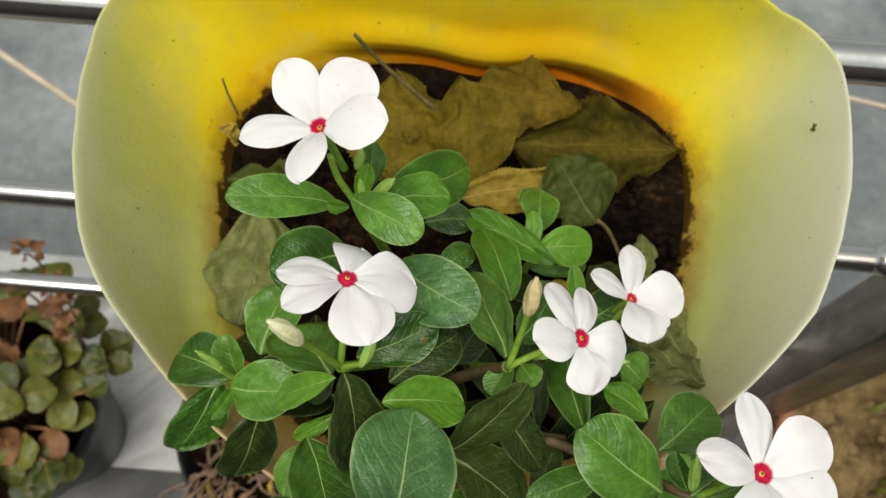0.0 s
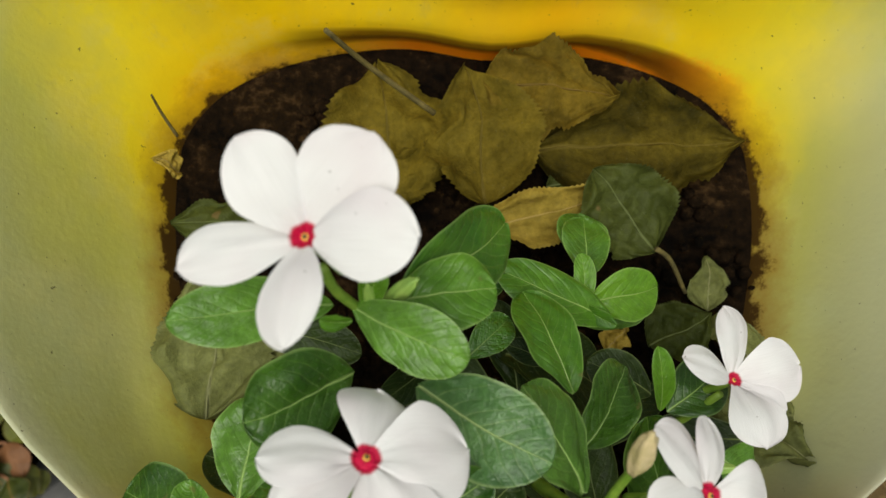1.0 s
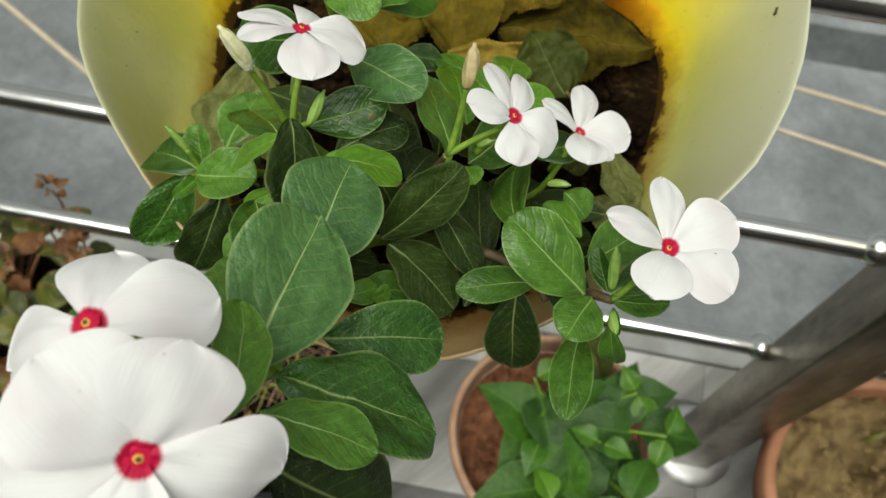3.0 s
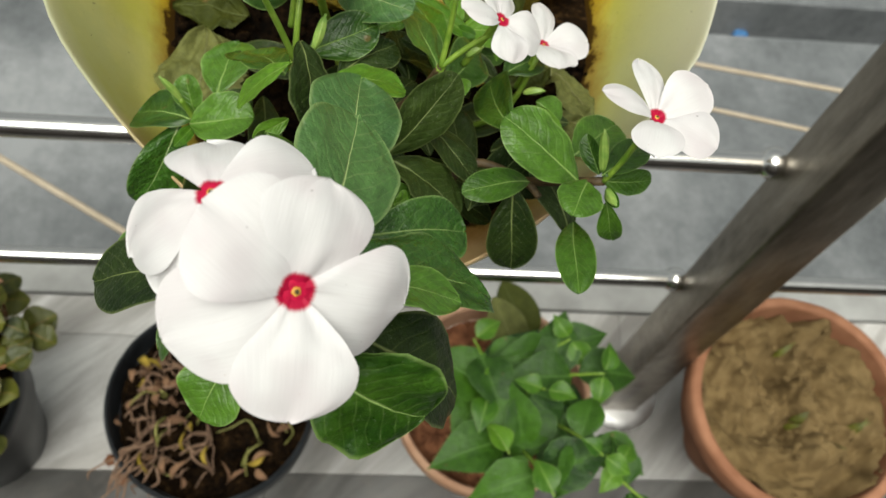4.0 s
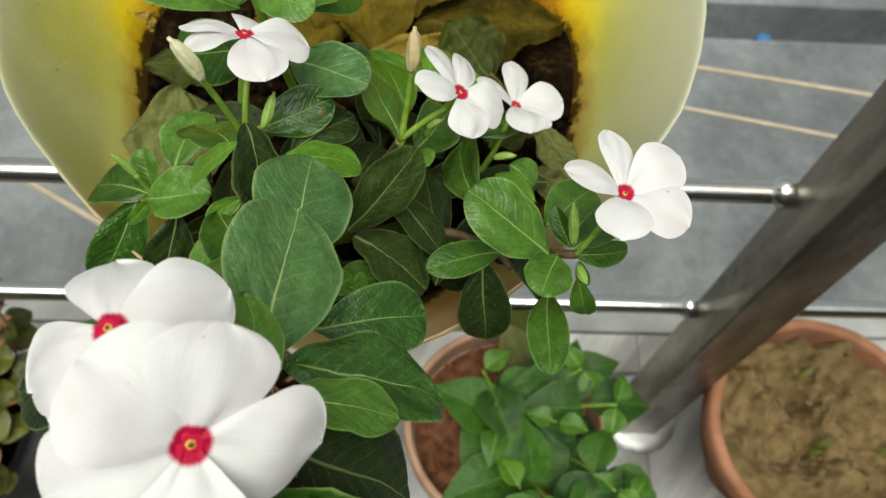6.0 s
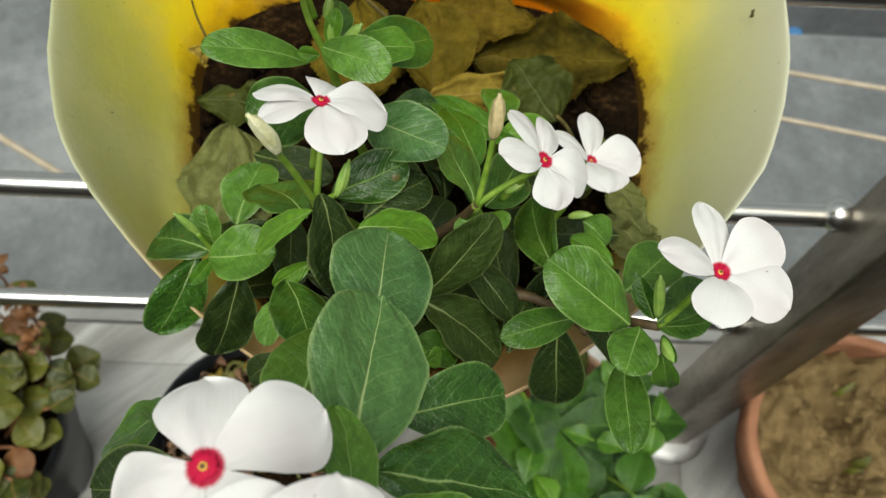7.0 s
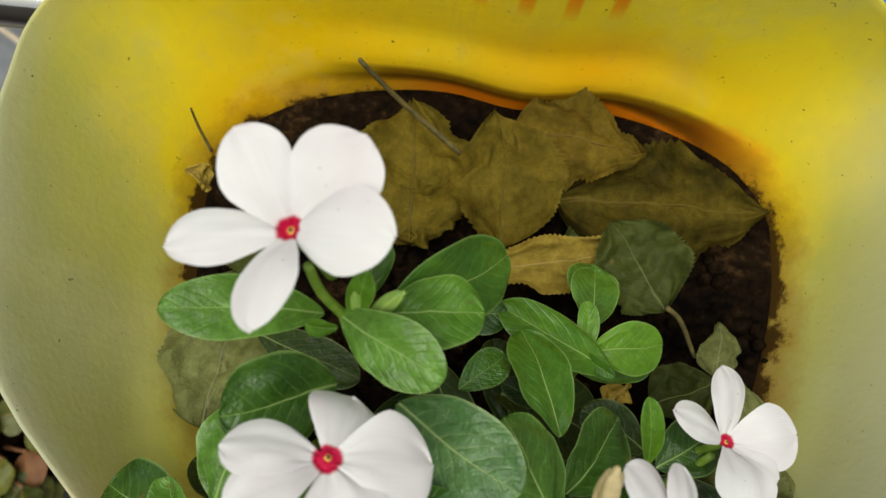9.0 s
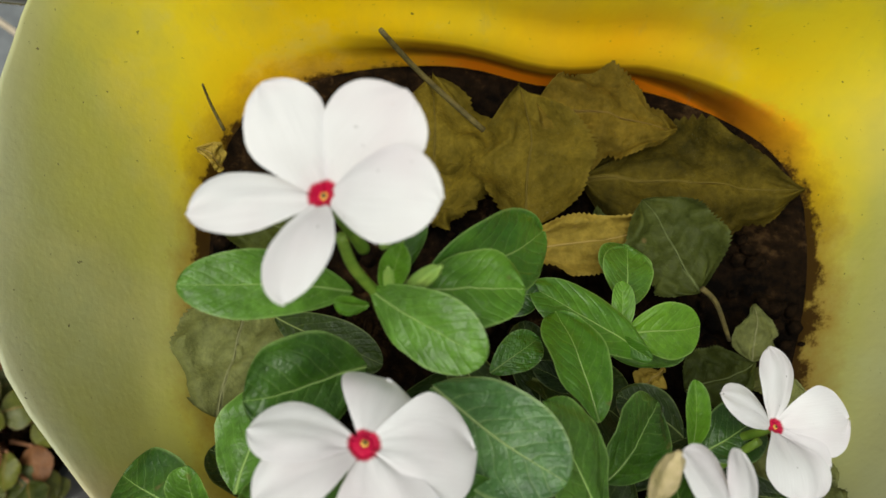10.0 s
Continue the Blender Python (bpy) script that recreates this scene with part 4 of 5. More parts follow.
# small crown at the edge of the can with a closed bud
leaf((-0.0759, 0.0474, 0.9460), (-0.1014, 0.0576, 0.9340), (-0.34, 0.23, 0.91), 0.0125, GREEN, 0.12, 0.06)
leaf((-0.0747, 0.0434, 0.9489), (-0.0490, 0.0424, 0.9582), (-0.34, -0.09, 0.93), 0.0118, GREEN, 0.45, 0.06)
# shaded half of the folded leaf before it, as its own dark leaf
leaf((-0.0727, 0.0466, 0.9460), (-0.0513, 0.0541, 0.9550), (-0.10, -0.63, 0.77), 0.0073, DARK, 0.30, 0.06)
leaf((-0.0815, 0.0482, 0.9412), (-0.0985, 0.0222, 0.9190), (0.52, -0.73, 0.45), 0.0125, PUCKERED, 0.12, 0.06)
# dark colour carries the shade of the leaf above it
leaf((-0.0636, 0.0382, 0.9469), (-0.0742, 0.0138, 0.9209), (0.51, -0.72, 0.47), 0.0124, DARK, 0.12, 0.06)
leaf((-0.0734, 0.0488, 0.9460), (-0.0771, 0.0606, 0.9580), (-0.24, -0.73, 0.64), 0.0071, GREEN, 0.40, 0.06)
leaf((-0.0735, 0.0447, 0.9460), (-0.0790, 0.0313, 0.9520), (0.48, 0.19, 0.86), 0.0031, YOUNG, 0.40, 0.06)
leaf((-0.0315, 0.0415, 0.9960), (-0.0531, 0.0365, 0.9750), (-0.70, -0.00, 0.72), 0.0061, YOUNG, 0.12, 0.06)
leaf((-0.0345, 0.0444, 0.9850), (-0.0534, 0.0617, 0.9740), (0.03, 0.56, 0.83), 0.0139, GREEN, 0.12, 0.06)
leaf((-0.0653, 0.0556, 0.9520), (-0.0590, 0.0827, 0.9520), (-0.31, 0.07, 0.95), 0.0127, GREEN, 0.12, 0.06)
leaf((-0.0336, 0.0337, 0.9720), (-0.0460, 0.0251, 0.9700), (0.34, -0.65, 0.68), 0.0041, YOUNG, 0.30, 0.06)
leaf((-0.0408, 0.0249, 0.9760), (-0.0287, -0.0009, 0.9850), (0.27, 0.43, 0.86), 0.0119, GREEN, 0.12, 0.06)
leaf((-0.0443, 0.0247, 0.9620), (-0.0487, 0.0072, 0.9600), (-0.45, 0.01, 0.89), 0.0066, GREEN, 0.12, 0.06)
leaf((-0.0442, 0.0065, 0.9500), (-0.0569, 0.0001, 0.9400), (-0.43, -0.41, 0.80), 0.0062, DARK, 0.12, 0.06)
# back crown over the dry leaves
leaf((0.0423, 0.1059, 0.9320), (0.0053, 0.1211, 0.9440), (0.33, 0.06, 0.94), 0.0091, YOUNG, 0.12, 0.06)
leaf((0.0353, 0.1132, 0.9290), (0.0595, 0.1195, 0.9240), (0.27, -0.32, 0.91), 0.0094, YOUNG, 0.12, 0.06)
leaf((0.0343, 0.1111, 0.9300), (0.0330, 0.1280, 0.9340), (0.02, -0.23, 0.97), 0.0038, YOUNG, 0.40, 0.06)
leaf((0.0245, 0.0830, 0.9550), (0.0124, 0.1128, 0.9500), (0.36, 0.30, 0.88), 0.0103, YOUNG, 0.12, 0.06)
leaf((0.0363, 0.1266, 0.9200), (0.0370, 0.1475, 0.9140), (0.23, 0.26, 0.94), 0.0103, GREEN, 0.12, 0.06)
leaf((0.0318, 0.1117, 0.9340), (0.0415, 0.1043, 0.9380), (-0.58, -0.37, 0.72), 0.0031, YOUNG, 0.30, 0.06)
leaf((0.0326, 0.1108, 0.9160), (0.0596, 0.1141, 0.9100), (0.25, -0.50, 0.83), 0.0055, GREEN, 0.12, 0.06)
# right-hand shoots
leaf((0.0495, 0.0339, 0.9720), (0.0462, 0.0779, 0.9440), (-0.74, 0.32, 0.59), 0.0108, GREEN, 0.12, 0.06)
leaf((0.0767, 0.0180, 0.9631), (0.0467, 0.0341, 0.9814), (0.42, -0.22, 0.88), 0.0143, GREEN, 0.12, 0.06)
leaf((0.0775, 0.0325, 0.9580), (0.0974, 0.0512, 0.9540), (0.03, 0.17, 0.98), 0.0113, GREEN, 0.12, 0.06)
leaf((0.0739, 0.0426, 0.9570), (0.0583, 0.0523, 0.9600), (0.33, 0.25, 0.91), 0.0070, YOUNG, 0.12, 0.06)
leaf((0.0791, 0.0154, 0.9680), (0.0711, -0.0023, 0.9750), (0.12, 0.32, 0.94), 0.0095, GREEN, 0.12, 0.06)
leaf((0.0808, 0.0129, 0.9383), (0.0773, -0.0237, 0.9532), (-0.19, 0.38, 0.90), 0.0084, GREEN, 0.30, 0.06)
leaf((0.0605, 0.0242, 0.9500), (0.0327, 0.0127, 0.9610), (0.39, -0.07, 0.92), 0.0073, GREEN, 0.12, 0.06)
leaf((0.0539, 0.0213, 0.9500), (0.0587, 0.0006, 0.9140), (0.05, -0.86, 0.50), 0.0117, DARK, 0.12, 0.06)
leaf((0.0856, 0.0170, 0.9660), (0.1076, 0.0215, 0.9600), (0.31, -0.74, 0.60), 0.0060, GREEN, 0.12, 0.06)
leaf((0.0844, 0.0171, 0.9700), (0.1035, 0.0335, 0.9680), (-0.01, 0.13, 0.99), 0.0073, GREEN, 0.12, 0.06)
leaf((0.0859, 0.0071, 0.9680), (0.0924, -0.0004, 0.9500), (-0.15, -0.93, 0.33), 0.0052, GREEN, 0.40, 0.06)
leaf((0.0842, 0.0187, 0.9680), (0.0774, 0.0301, 0.9780), (-0.50, -0.72, 0.49), 0.0046, GREEN, 0.40, 0.06)
leaf((0.0862, 0.0130, 0.9690), (0.0881, 0.0021, 0.9740), (-0.79, 0.14, 0.60), 0.0028, YOUNG, 0.40, 0.06)
leaf((-0.0001, 0.0028, 0.9680), (0.0171, 0.0094, 0.9580), (0.46, 0.14, 0.88), 0.0076, GREEN, 0.12, 0.06)
leaf((-0.0033, -0.0035, 0.9760), (0.0071, 0.0034, 0.9720), (0.40, -0.08, 0.91), 0.0048, YOUNG, 0.20, 0.06)
leaf((0.0060, -0.0010, 0.9740), (0.0115, 0.0034, 0.9720), (0.61, -0.48, 0.63), 0.0040, YOUNG, 0.30, 0.06)
leaf((0.0363, 0.0110, 0.9480), (0.0435, 0.0333, 0.9450), (-0.20, 0.19, 0.96), 0.0056, DARK, 0.12, 0.06)
leaf((0.0275, 0.0560, 0.9700), (0.0324, 0.0485, 0.9720), (-0.25, 0.10, 0.96), 0.0051, YOUNG, 0.30, 0.06)
leaf((0.0240, 0.0563, 0.9720), (0.0176, 0.0442, 0.9720), (-0.33, 0.17, 0.93), 0.0054, GREEN, 0.30, 0.06)
leaf((0.0171, 0.0471, 0.9550), (0.0387, 0.0239, 0.9500), (0.43, 0.21, 0.88), 0.0098, DARK, 0.12, 0.06)
leaf((0.0046, 0.0592, 0.9450), (0.0131, 0.0738, 0.9450), (-0.00, 0.00, 1.00), 0.0076, DARK, 0.12, 0.06)
leaf((-0.0105, 0.0635, 0.9550), (0.0040, 0.0807, 0.9500), (0.32, 0.01, 0.95), 0.0081, DARK, 0.12, 0.06)
leaf((0.0663, 0.0661, 0.9450), (0.0768, 0.0591, 0.9400), (0.41, -0.03, 0.91), 0.0097, GREEN, 0.12, 0.06)
# added filler leaves low in the plant, their dark colour holding its shade
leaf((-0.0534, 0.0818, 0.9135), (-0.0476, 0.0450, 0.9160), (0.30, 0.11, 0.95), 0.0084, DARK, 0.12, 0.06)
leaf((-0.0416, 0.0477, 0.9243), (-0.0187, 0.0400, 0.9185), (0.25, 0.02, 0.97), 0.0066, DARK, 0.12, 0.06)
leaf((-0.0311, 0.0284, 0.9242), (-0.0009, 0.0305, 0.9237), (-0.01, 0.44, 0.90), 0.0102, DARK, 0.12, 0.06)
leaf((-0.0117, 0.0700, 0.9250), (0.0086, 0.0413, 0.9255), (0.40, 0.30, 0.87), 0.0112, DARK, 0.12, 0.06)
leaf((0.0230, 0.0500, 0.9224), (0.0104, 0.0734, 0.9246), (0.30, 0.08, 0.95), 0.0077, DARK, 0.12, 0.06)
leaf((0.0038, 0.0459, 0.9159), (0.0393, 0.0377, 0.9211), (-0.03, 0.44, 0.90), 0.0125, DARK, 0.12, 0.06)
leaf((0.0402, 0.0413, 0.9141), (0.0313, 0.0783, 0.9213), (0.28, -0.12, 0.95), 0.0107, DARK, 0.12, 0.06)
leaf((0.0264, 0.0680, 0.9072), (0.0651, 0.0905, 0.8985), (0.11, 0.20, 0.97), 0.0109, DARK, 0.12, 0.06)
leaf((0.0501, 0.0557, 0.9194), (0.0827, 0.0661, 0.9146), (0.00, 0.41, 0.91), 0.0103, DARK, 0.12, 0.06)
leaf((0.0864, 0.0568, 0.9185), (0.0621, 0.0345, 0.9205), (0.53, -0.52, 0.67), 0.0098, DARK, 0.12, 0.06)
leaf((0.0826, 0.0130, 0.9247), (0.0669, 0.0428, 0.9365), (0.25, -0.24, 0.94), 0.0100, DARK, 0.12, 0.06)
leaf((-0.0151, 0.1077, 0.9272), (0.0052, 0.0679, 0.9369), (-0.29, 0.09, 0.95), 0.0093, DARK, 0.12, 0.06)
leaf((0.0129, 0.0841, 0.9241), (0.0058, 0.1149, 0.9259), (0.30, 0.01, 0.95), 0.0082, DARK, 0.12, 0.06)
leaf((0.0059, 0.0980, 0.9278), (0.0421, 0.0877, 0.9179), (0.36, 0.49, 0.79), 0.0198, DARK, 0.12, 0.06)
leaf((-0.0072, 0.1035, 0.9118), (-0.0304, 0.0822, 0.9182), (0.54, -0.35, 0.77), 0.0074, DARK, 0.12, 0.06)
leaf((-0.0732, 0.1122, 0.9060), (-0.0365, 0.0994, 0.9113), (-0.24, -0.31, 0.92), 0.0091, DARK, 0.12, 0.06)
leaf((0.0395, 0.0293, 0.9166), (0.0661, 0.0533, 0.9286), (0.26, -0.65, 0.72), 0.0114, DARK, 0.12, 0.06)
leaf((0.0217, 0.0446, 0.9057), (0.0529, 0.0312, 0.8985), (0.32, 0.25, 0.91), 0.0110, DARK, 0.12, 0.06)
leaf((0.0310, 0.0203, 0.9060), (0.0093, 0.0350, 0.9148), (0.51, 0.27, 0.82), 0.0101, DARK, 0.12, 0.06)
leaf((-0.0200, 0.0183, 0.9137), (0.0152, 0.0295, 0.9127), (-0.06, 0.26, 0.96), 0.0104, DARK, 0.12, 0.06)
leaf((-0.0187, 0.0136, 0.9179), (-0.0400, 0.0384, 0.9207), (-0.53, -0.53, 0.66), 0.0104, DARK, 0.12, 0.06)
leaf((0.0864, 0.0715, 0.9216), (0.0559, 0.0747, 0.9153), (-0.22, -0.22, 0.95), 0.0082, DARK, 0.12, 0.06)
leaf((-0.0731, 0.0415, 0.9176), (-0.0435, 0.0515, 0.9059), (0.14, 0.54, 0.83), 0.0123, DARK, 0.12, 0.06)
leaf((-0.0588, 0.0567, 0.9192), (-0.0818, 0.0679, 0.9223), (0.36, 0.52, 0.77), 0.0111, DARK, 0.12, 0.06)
# leaves round the two near flowers
leaf((-0.0081, -0.0599, 1.0520), (-0.0140, -0.0320, 1.0475), (0.72, 0.30, 0.63), 0.0092, GREEN, 0.12, 0.06)
leaf((-0.0590, -0.0230, 0.9954), (-0.0847, -0.0338, 0.9924), (-0.38, 0.73, 0.57), 0.0190, GREEN, 0.12, 0.06)
leaf((-0.0437, -0.0522, 1.0307), (-0.0803, -0.0475, 1.0090), (-0.51, -0.03, 0.86), 0.0123, DARK, 0.12, 0.06)
leaf((-0.0333, -0.0767, 1.0380), (-0.0418, -0.0904, 1.0280), (-0.35, -0.40, 0.85), 0.0097, GREEN, 0.12, 0.06)
leaf((-0.0138, -0.0779, 1.0400), (0.0152, -0.0884, 1.0220), (0.04, -0.83, 0.55), 0.0207, GREEN, 0.12, 0.10)
leaf((-0.0058, -0.0643, 1.0200), (0.0287, -0.0726, 0.9850), (0.71, 0.02, 0.70), 0.0184, DARK, 0.12, 0.10)
leaf((-0.0493, -0.0663, 1.0300), (-0.0561, -0.0707, 1.0200), (-0.79, -0.12, 0.60), 0.0062, GREEN, 0.12, 0.06)
# open flowers: centre, then the tip and half-width of each petal
flower((-0.0383, 0.1025, 1.0413), [((-0.0497, 0.1157, 1.0529), 0.007), ((-0.0268, 0.1168, 1.0544), 0.009), ((-0.0200, 0.0988, 1.0560), 0.0078), ((-0.0591, 0.0961, 1.0463), 0.0062), ((-0.0404, 0.0828, 1.0524), 0.006)], 0.0033)
flower((-0.0283, 0.065, 1.0224), [((-0.0478, 0.0661, 1.0265), 0.007), ((-0.0265, 0.0801, 1.0115), 0.0084), ((-0.0083, 0.0678, 1.0165), 0.0098), ((-0.0194, 0.0466, 1.0261), 0.0098), ((-0.0443, 0.0546, 1.0300), 0.0066)], 0.0031)
flower((0.0677, 0.0861, 0.957), [((0.0668, 0.1059, 0.9618), 0.0074), ((0.0877, 0.0908, 0.9572), 0.0092), ((0.0722, 0.069, 0.9676), 0.0088), ((0.0524, 0.0915, 0.9686), 0.0056), ((0.0824, 0.0786, 0.958), 0.005)], 0.0026)
flower((0.0413, 0.0575, 1.0057), [((0.0307, 0.0714, 1.0132), 0.0064), ((0.0438, 0.0739, 1.0045), 0.006), ((0.0579, 0.0567, 0.9986), 0.0084), ((0.0463, 0.0414, 1.0049), 0.0078), ((0.0277, 0.0533, 1.0173), 0.0072)], 0.0031)
flower((0.0951, 0.0225, 1.0021), [((0.0916, 0.0453, 1.0062), 0.0068), ((0.1137, 0.0357, 1.0074), 0.0096), ((0.1153, 0.0119, 1.0048), 0.01), ((0.0908, 0.003, 1.0122), 0.0092), ((0.0751, 0.0251, 1.0144), 0.0068)], 0.0036)
flower((-0.0158, -0.074, 1.0769), [((-0.0087, -0.0542, 1.0882), 0.0142), ((0.0086, -0.071, 1.0602), 0.0135), ((-0.015, -0.0993, 1.0661), 0.0138), ((-0.0409, -0.0861, 1.0762), 0.013), ((-0.0319, -0.0644, 1.0953), 0.014)], 0.0044)
flower((-0.036, -0.0503, 1.0723), [((-0.042, -0.0299, 1.0625), 0.0098), ((-0.0147, -0.0355, 1.0635), 0.0102), ((-0.0215, -0.0640, 1.0625), 0.0090), ((-0.056, -0.0611, 1.0605), 0.0108), ((-0.0471, -0.0711, 1.0601), 0.0092)], 0.004)
# dry leaves lying on the soil
dry_leaf((-0.0276, 0.1560, 0.8890), (-0.0340, 0.2150, 0.8930), (0.05, -0.07, 1.00), 0.0265, OLIVE, 0.10)
dry_leaf((0.0072, 0.1575, 0.8920), (-0.0010, 0.2085, 0.9030), (0.22, -0.21, 0.95), 0.0212, OLIVE, 0.42)
dry_leaf((0.0060, 0.2035, 0.8985), (0.0570, 0.1975, 0.9020), (-0.07, -0.11, 0.99), 0.0195, BROWN, 0.14)
dry_leaf((0.0265, 0.1790, 0.8920), (0.1060, 0.1835, 0.8930), (-0.02, -0.10, 0.99), 0.0255, OLIVE, 0.10)
dry_leaf((0.0035, 0.1430, 0.9060), (0.0540, 0.1615, 0.9060), (-0.10, -0.45, 0.88), 0.0112, OCHRE, 0.10)
dry_leaf((0.0645, 0.1366, 0.9050), (0.0425, 0.1630, 0.9150), (-0.05, -0.25, 0.95), 0.0175, WILTED, 0.24, broad_leaf)
dry_leaf((0.0306, 0.1659, 0.8880), (0.0504, 0.1698, 0.8900), (-0.10, 0.00, 0.99), 0.0068, WILTED, 0.10)
dry_leaf((-0.0204, 0.1606, 0.8860), (-0.0488, 0.1775, 0.8880), (0.02, -0.08, 1.00), 0.0123, OLIVE, 0.10)
dry_leaf((-0.0906, 0.0800, 0.8890), (-0.0895, 0.1370, 0.8900), (-0.00, -0.00, 1.00), 0.0225, PALE, 0.10, broad_leaf)
dry_leaf((-0.0690, 0.1480, 0.8865), (-0.1080, 0.1500, 0.8900), (0.02, -0.10, 0.99), 0.0130, WILTED, 0.16)
dry_leaf((-0.0676, 0.0876, 0.8860), (-0.0868, 0.1299, 0.8860), (0.00, -0.00, 1.00), 0.0118, PALE, 0.10)
dry_leaf((0.0871, 0.1180, 0.8900), (0.0872, 0.1380, 0.8930), (-0.07, -0.15, 0.99), 0.0077, PALE, 0.10)
dry_leaf((0.0617, 0.1039, 0.9000), (0.0831, 0.1150, 0.9050), (-0.29, 0.13, 0.95), 0.0119, WILTED, 0.10)
dry_leaf((0.0463, 0.1017, 0.9030), (0.0534, 0.1099, 0.9050), (-0.62, 0.38, 0.69), 0.0059, OCHRE, 0.10)
dry_leaf((0.0872, 0.1155, 0.8980), (0.1061, 0.0757, 0.9050), (0.38, 0.33, 0.86), 0.0122, PALE, 0.10)
dry_leaf((0.0806, 0.0886, 0.9020), (0.1074, 0.0644, 0.9180), (0.01, 0.56, 0.83), 0.0168, PALE, 0.10)
dry_leaf((-0.0330, 0.1580, 0.8890), (-0.0162, 0.1796, 0.8920), (-0.04, -0.11, 0.99), 0.0154, OLIVE, 0.10)
dry_leaf((-0.1052, 0.1685, 0.8930), (-0.1107, 0.1694, 0.9050), (0.91, 0.08, 0.41), 0.0052, OCHRE, 0.60)
# stems, flower stalks and buds
stalk([(-0.0150, 0.1050, 0.8850), (-0.0240, 0.1020, 0.9400), (-0.0310, 0.0970, 1.0030)], 0.0022, 0.0016, STEM_GREEN)
stalk([(-0.0310, 0.0970, 1.0030), (-0.0350, 0.0979, 1.0180), (-0.0367, 0.1000, 1.0300)], 0.0012, 0.0010, STEM_GREEN)
stalk([(-0.0100, 0.0800, 0.8850), (-0.0180, 0.0600, 0.9400), (-0.0309, 0.0457, 0.9920)], 0.0024, 0.0017, STEM_GREEN)
stalk([(-0.0309, 0.0457, 0.9920), (-0.0295, 0.0527, 1.0050), (-0.0280, 0.0660, 1.0140)], 0.0012, 0.0010, STEM_GREEN)
stalk([(-0.0309, 0.0457, 0.9920), (-0.0355, 0.0459, 1.0120), (-0.0388, 0.0452, 1.0260)], 0.0012, 0.0010, STEM_GREEN)
bud((-0.0382, 0.0448, 1.0260), (-0.0443, 0.0458, 1.0440), 0.0024, BUD, "cream-coloured bud about to open")
stalk([(-0.0309, 0.0457, 0.9920), (-0.0236, 0.0457, 1.0000)], 0.0012, 0.0009, STEM_GREEN)
bud((-0.0239, 0.0447, 1.0000), (-0.0198, 0.0538, 1.0080), 0.0017, BUD_GREEN, "small green bud")
stalk([(0.0100, 0.0750, 0.8850), (0.0150, 0.0600, 0.9400), (0.0219, 0.0515, 0.9850)], 0.0024, 0.0017, STEM_GREEN)
stalk([(0.0219, 0.0515, 0.9850), (0.0240, 0.0584, 0.9980), (0.0251, 0.0629, 1.0100)], 0.0012, 0.0010, STEM_GREEN)
bud((0.0249, 0.0623, 1.0100), (0.0255, 0.0696, 1.0240), 0.0024, BUD_TAN, "cream-coloured bud about to open")
stalk([(0.0219, 0.0515, 0.9850), (0.0305, 0.0552, 0.9920), (0.0400, 0.0570, 1.0000)], 0.0012, 0.0010, STEM_GREEN)
bud((0.0310, 0.0551, 0.9880), (0.0370, 0.0562, 0.9920), 0.0017, BUD_GREEN, "small green bud")
stalk([(0.0300, 0.0850, 0.8850), (0.0550, 0.0750, 0.9200), (0.0660, 0.0830, 0.9520)], 0.0016, 0.0011, STEM_GREEN)
bud((0.0587, 0.0631, 0.9550), (0.0674, 0.0625, 0.9580), 0.0015, BUD_GREEN, "small green bud")
stalk([(0.0450, 0.0600, 0.8850), (0.0600, 0.0350, 0.9300), (0.0862, 0.0170, 0.9660)], 0.0024, 0.0017, STEM_BROWN)
stalk([(0.0862, 0.0170, 0.9660), (0.0905, 0.0196, 0.9780), (0.0940, 0.0225, 0.9940)], 0.0012, 0.0010, STEM_GREEN)
bud((0.0848, 0.0191, 0.9700), (0.0823, 0.0281, 0.9850), 0.0019, BUD_GREEN, "small green bud")
bud((0.0863, 0.0113, 0.9700), (0.0870, 0.0016, 0.9760), 0.0018, BUD_GREEN, "small green bud")
stalk([(-0.0500, 0.0800, 0.8850), (-0.0620, 0.0600, 0.9250), (-0.0740, 0.0474, 0.9450)], 0.002, 0.0015, STEM_GREEN)
stalk([(-0.0740, 0.0474, 0.9450), (-0.0777, 0.0490, 0.9580)], 0.0012, 0.001, STEM_GREEN)
bud((-0.0773, 0.0490, 0.9570), (-0.0841, 0.0519, 0.9680), 0.0014, BUD_GREEN, "small green bud")
bud((-0.0255, 0.0983, 1.0060), (-0.0186, 0.1015, 1.0140), 0.0019, BUD_GREEN, "small green bud")
bud((-0.0290, 0.0976, 1.0060), (-0.0292, 0.1002, 1.0140), 0.0016, BUD_GREEN, "small green bud")
bud((-0.0308, 0.1045, 1.0120), (-0.0294, 0.1091, 1.0180), 0.0016, BUD_GREEN, "small green bud")
stalk([(0.0300, 0.1000, 0.8850), (0.0320, 0.1080, 0.9100), (0.0346, 0.1110, 0.9290)], 0.0018, 0.0013, STEM_GREEN)
stalk([(0.0000, 0.0600, 0.8850), (-0.0120, 0.0350, 0.9250), (-0.0200, -0.0050, 0.9650), (-0.0081, -0.0422, 1.0220)], 0.0026, 0.0018, STEM_GREEN)
stalk([(-0.0081, -0.0422, 1.0220), (-0.0160, -0.0550, 1.0450), (-0.0160, -0.0720, 1.0660)], 0.0016, 0.0012, STEM_GREEN)
stalk([(-0.0081, -0.0422, 1.0220), (-0.0260, -0.0450, 1.0450), (-0.0370, -0.0480, 1.0600)], 0.0016, 0.0012, STEM_GREEN)
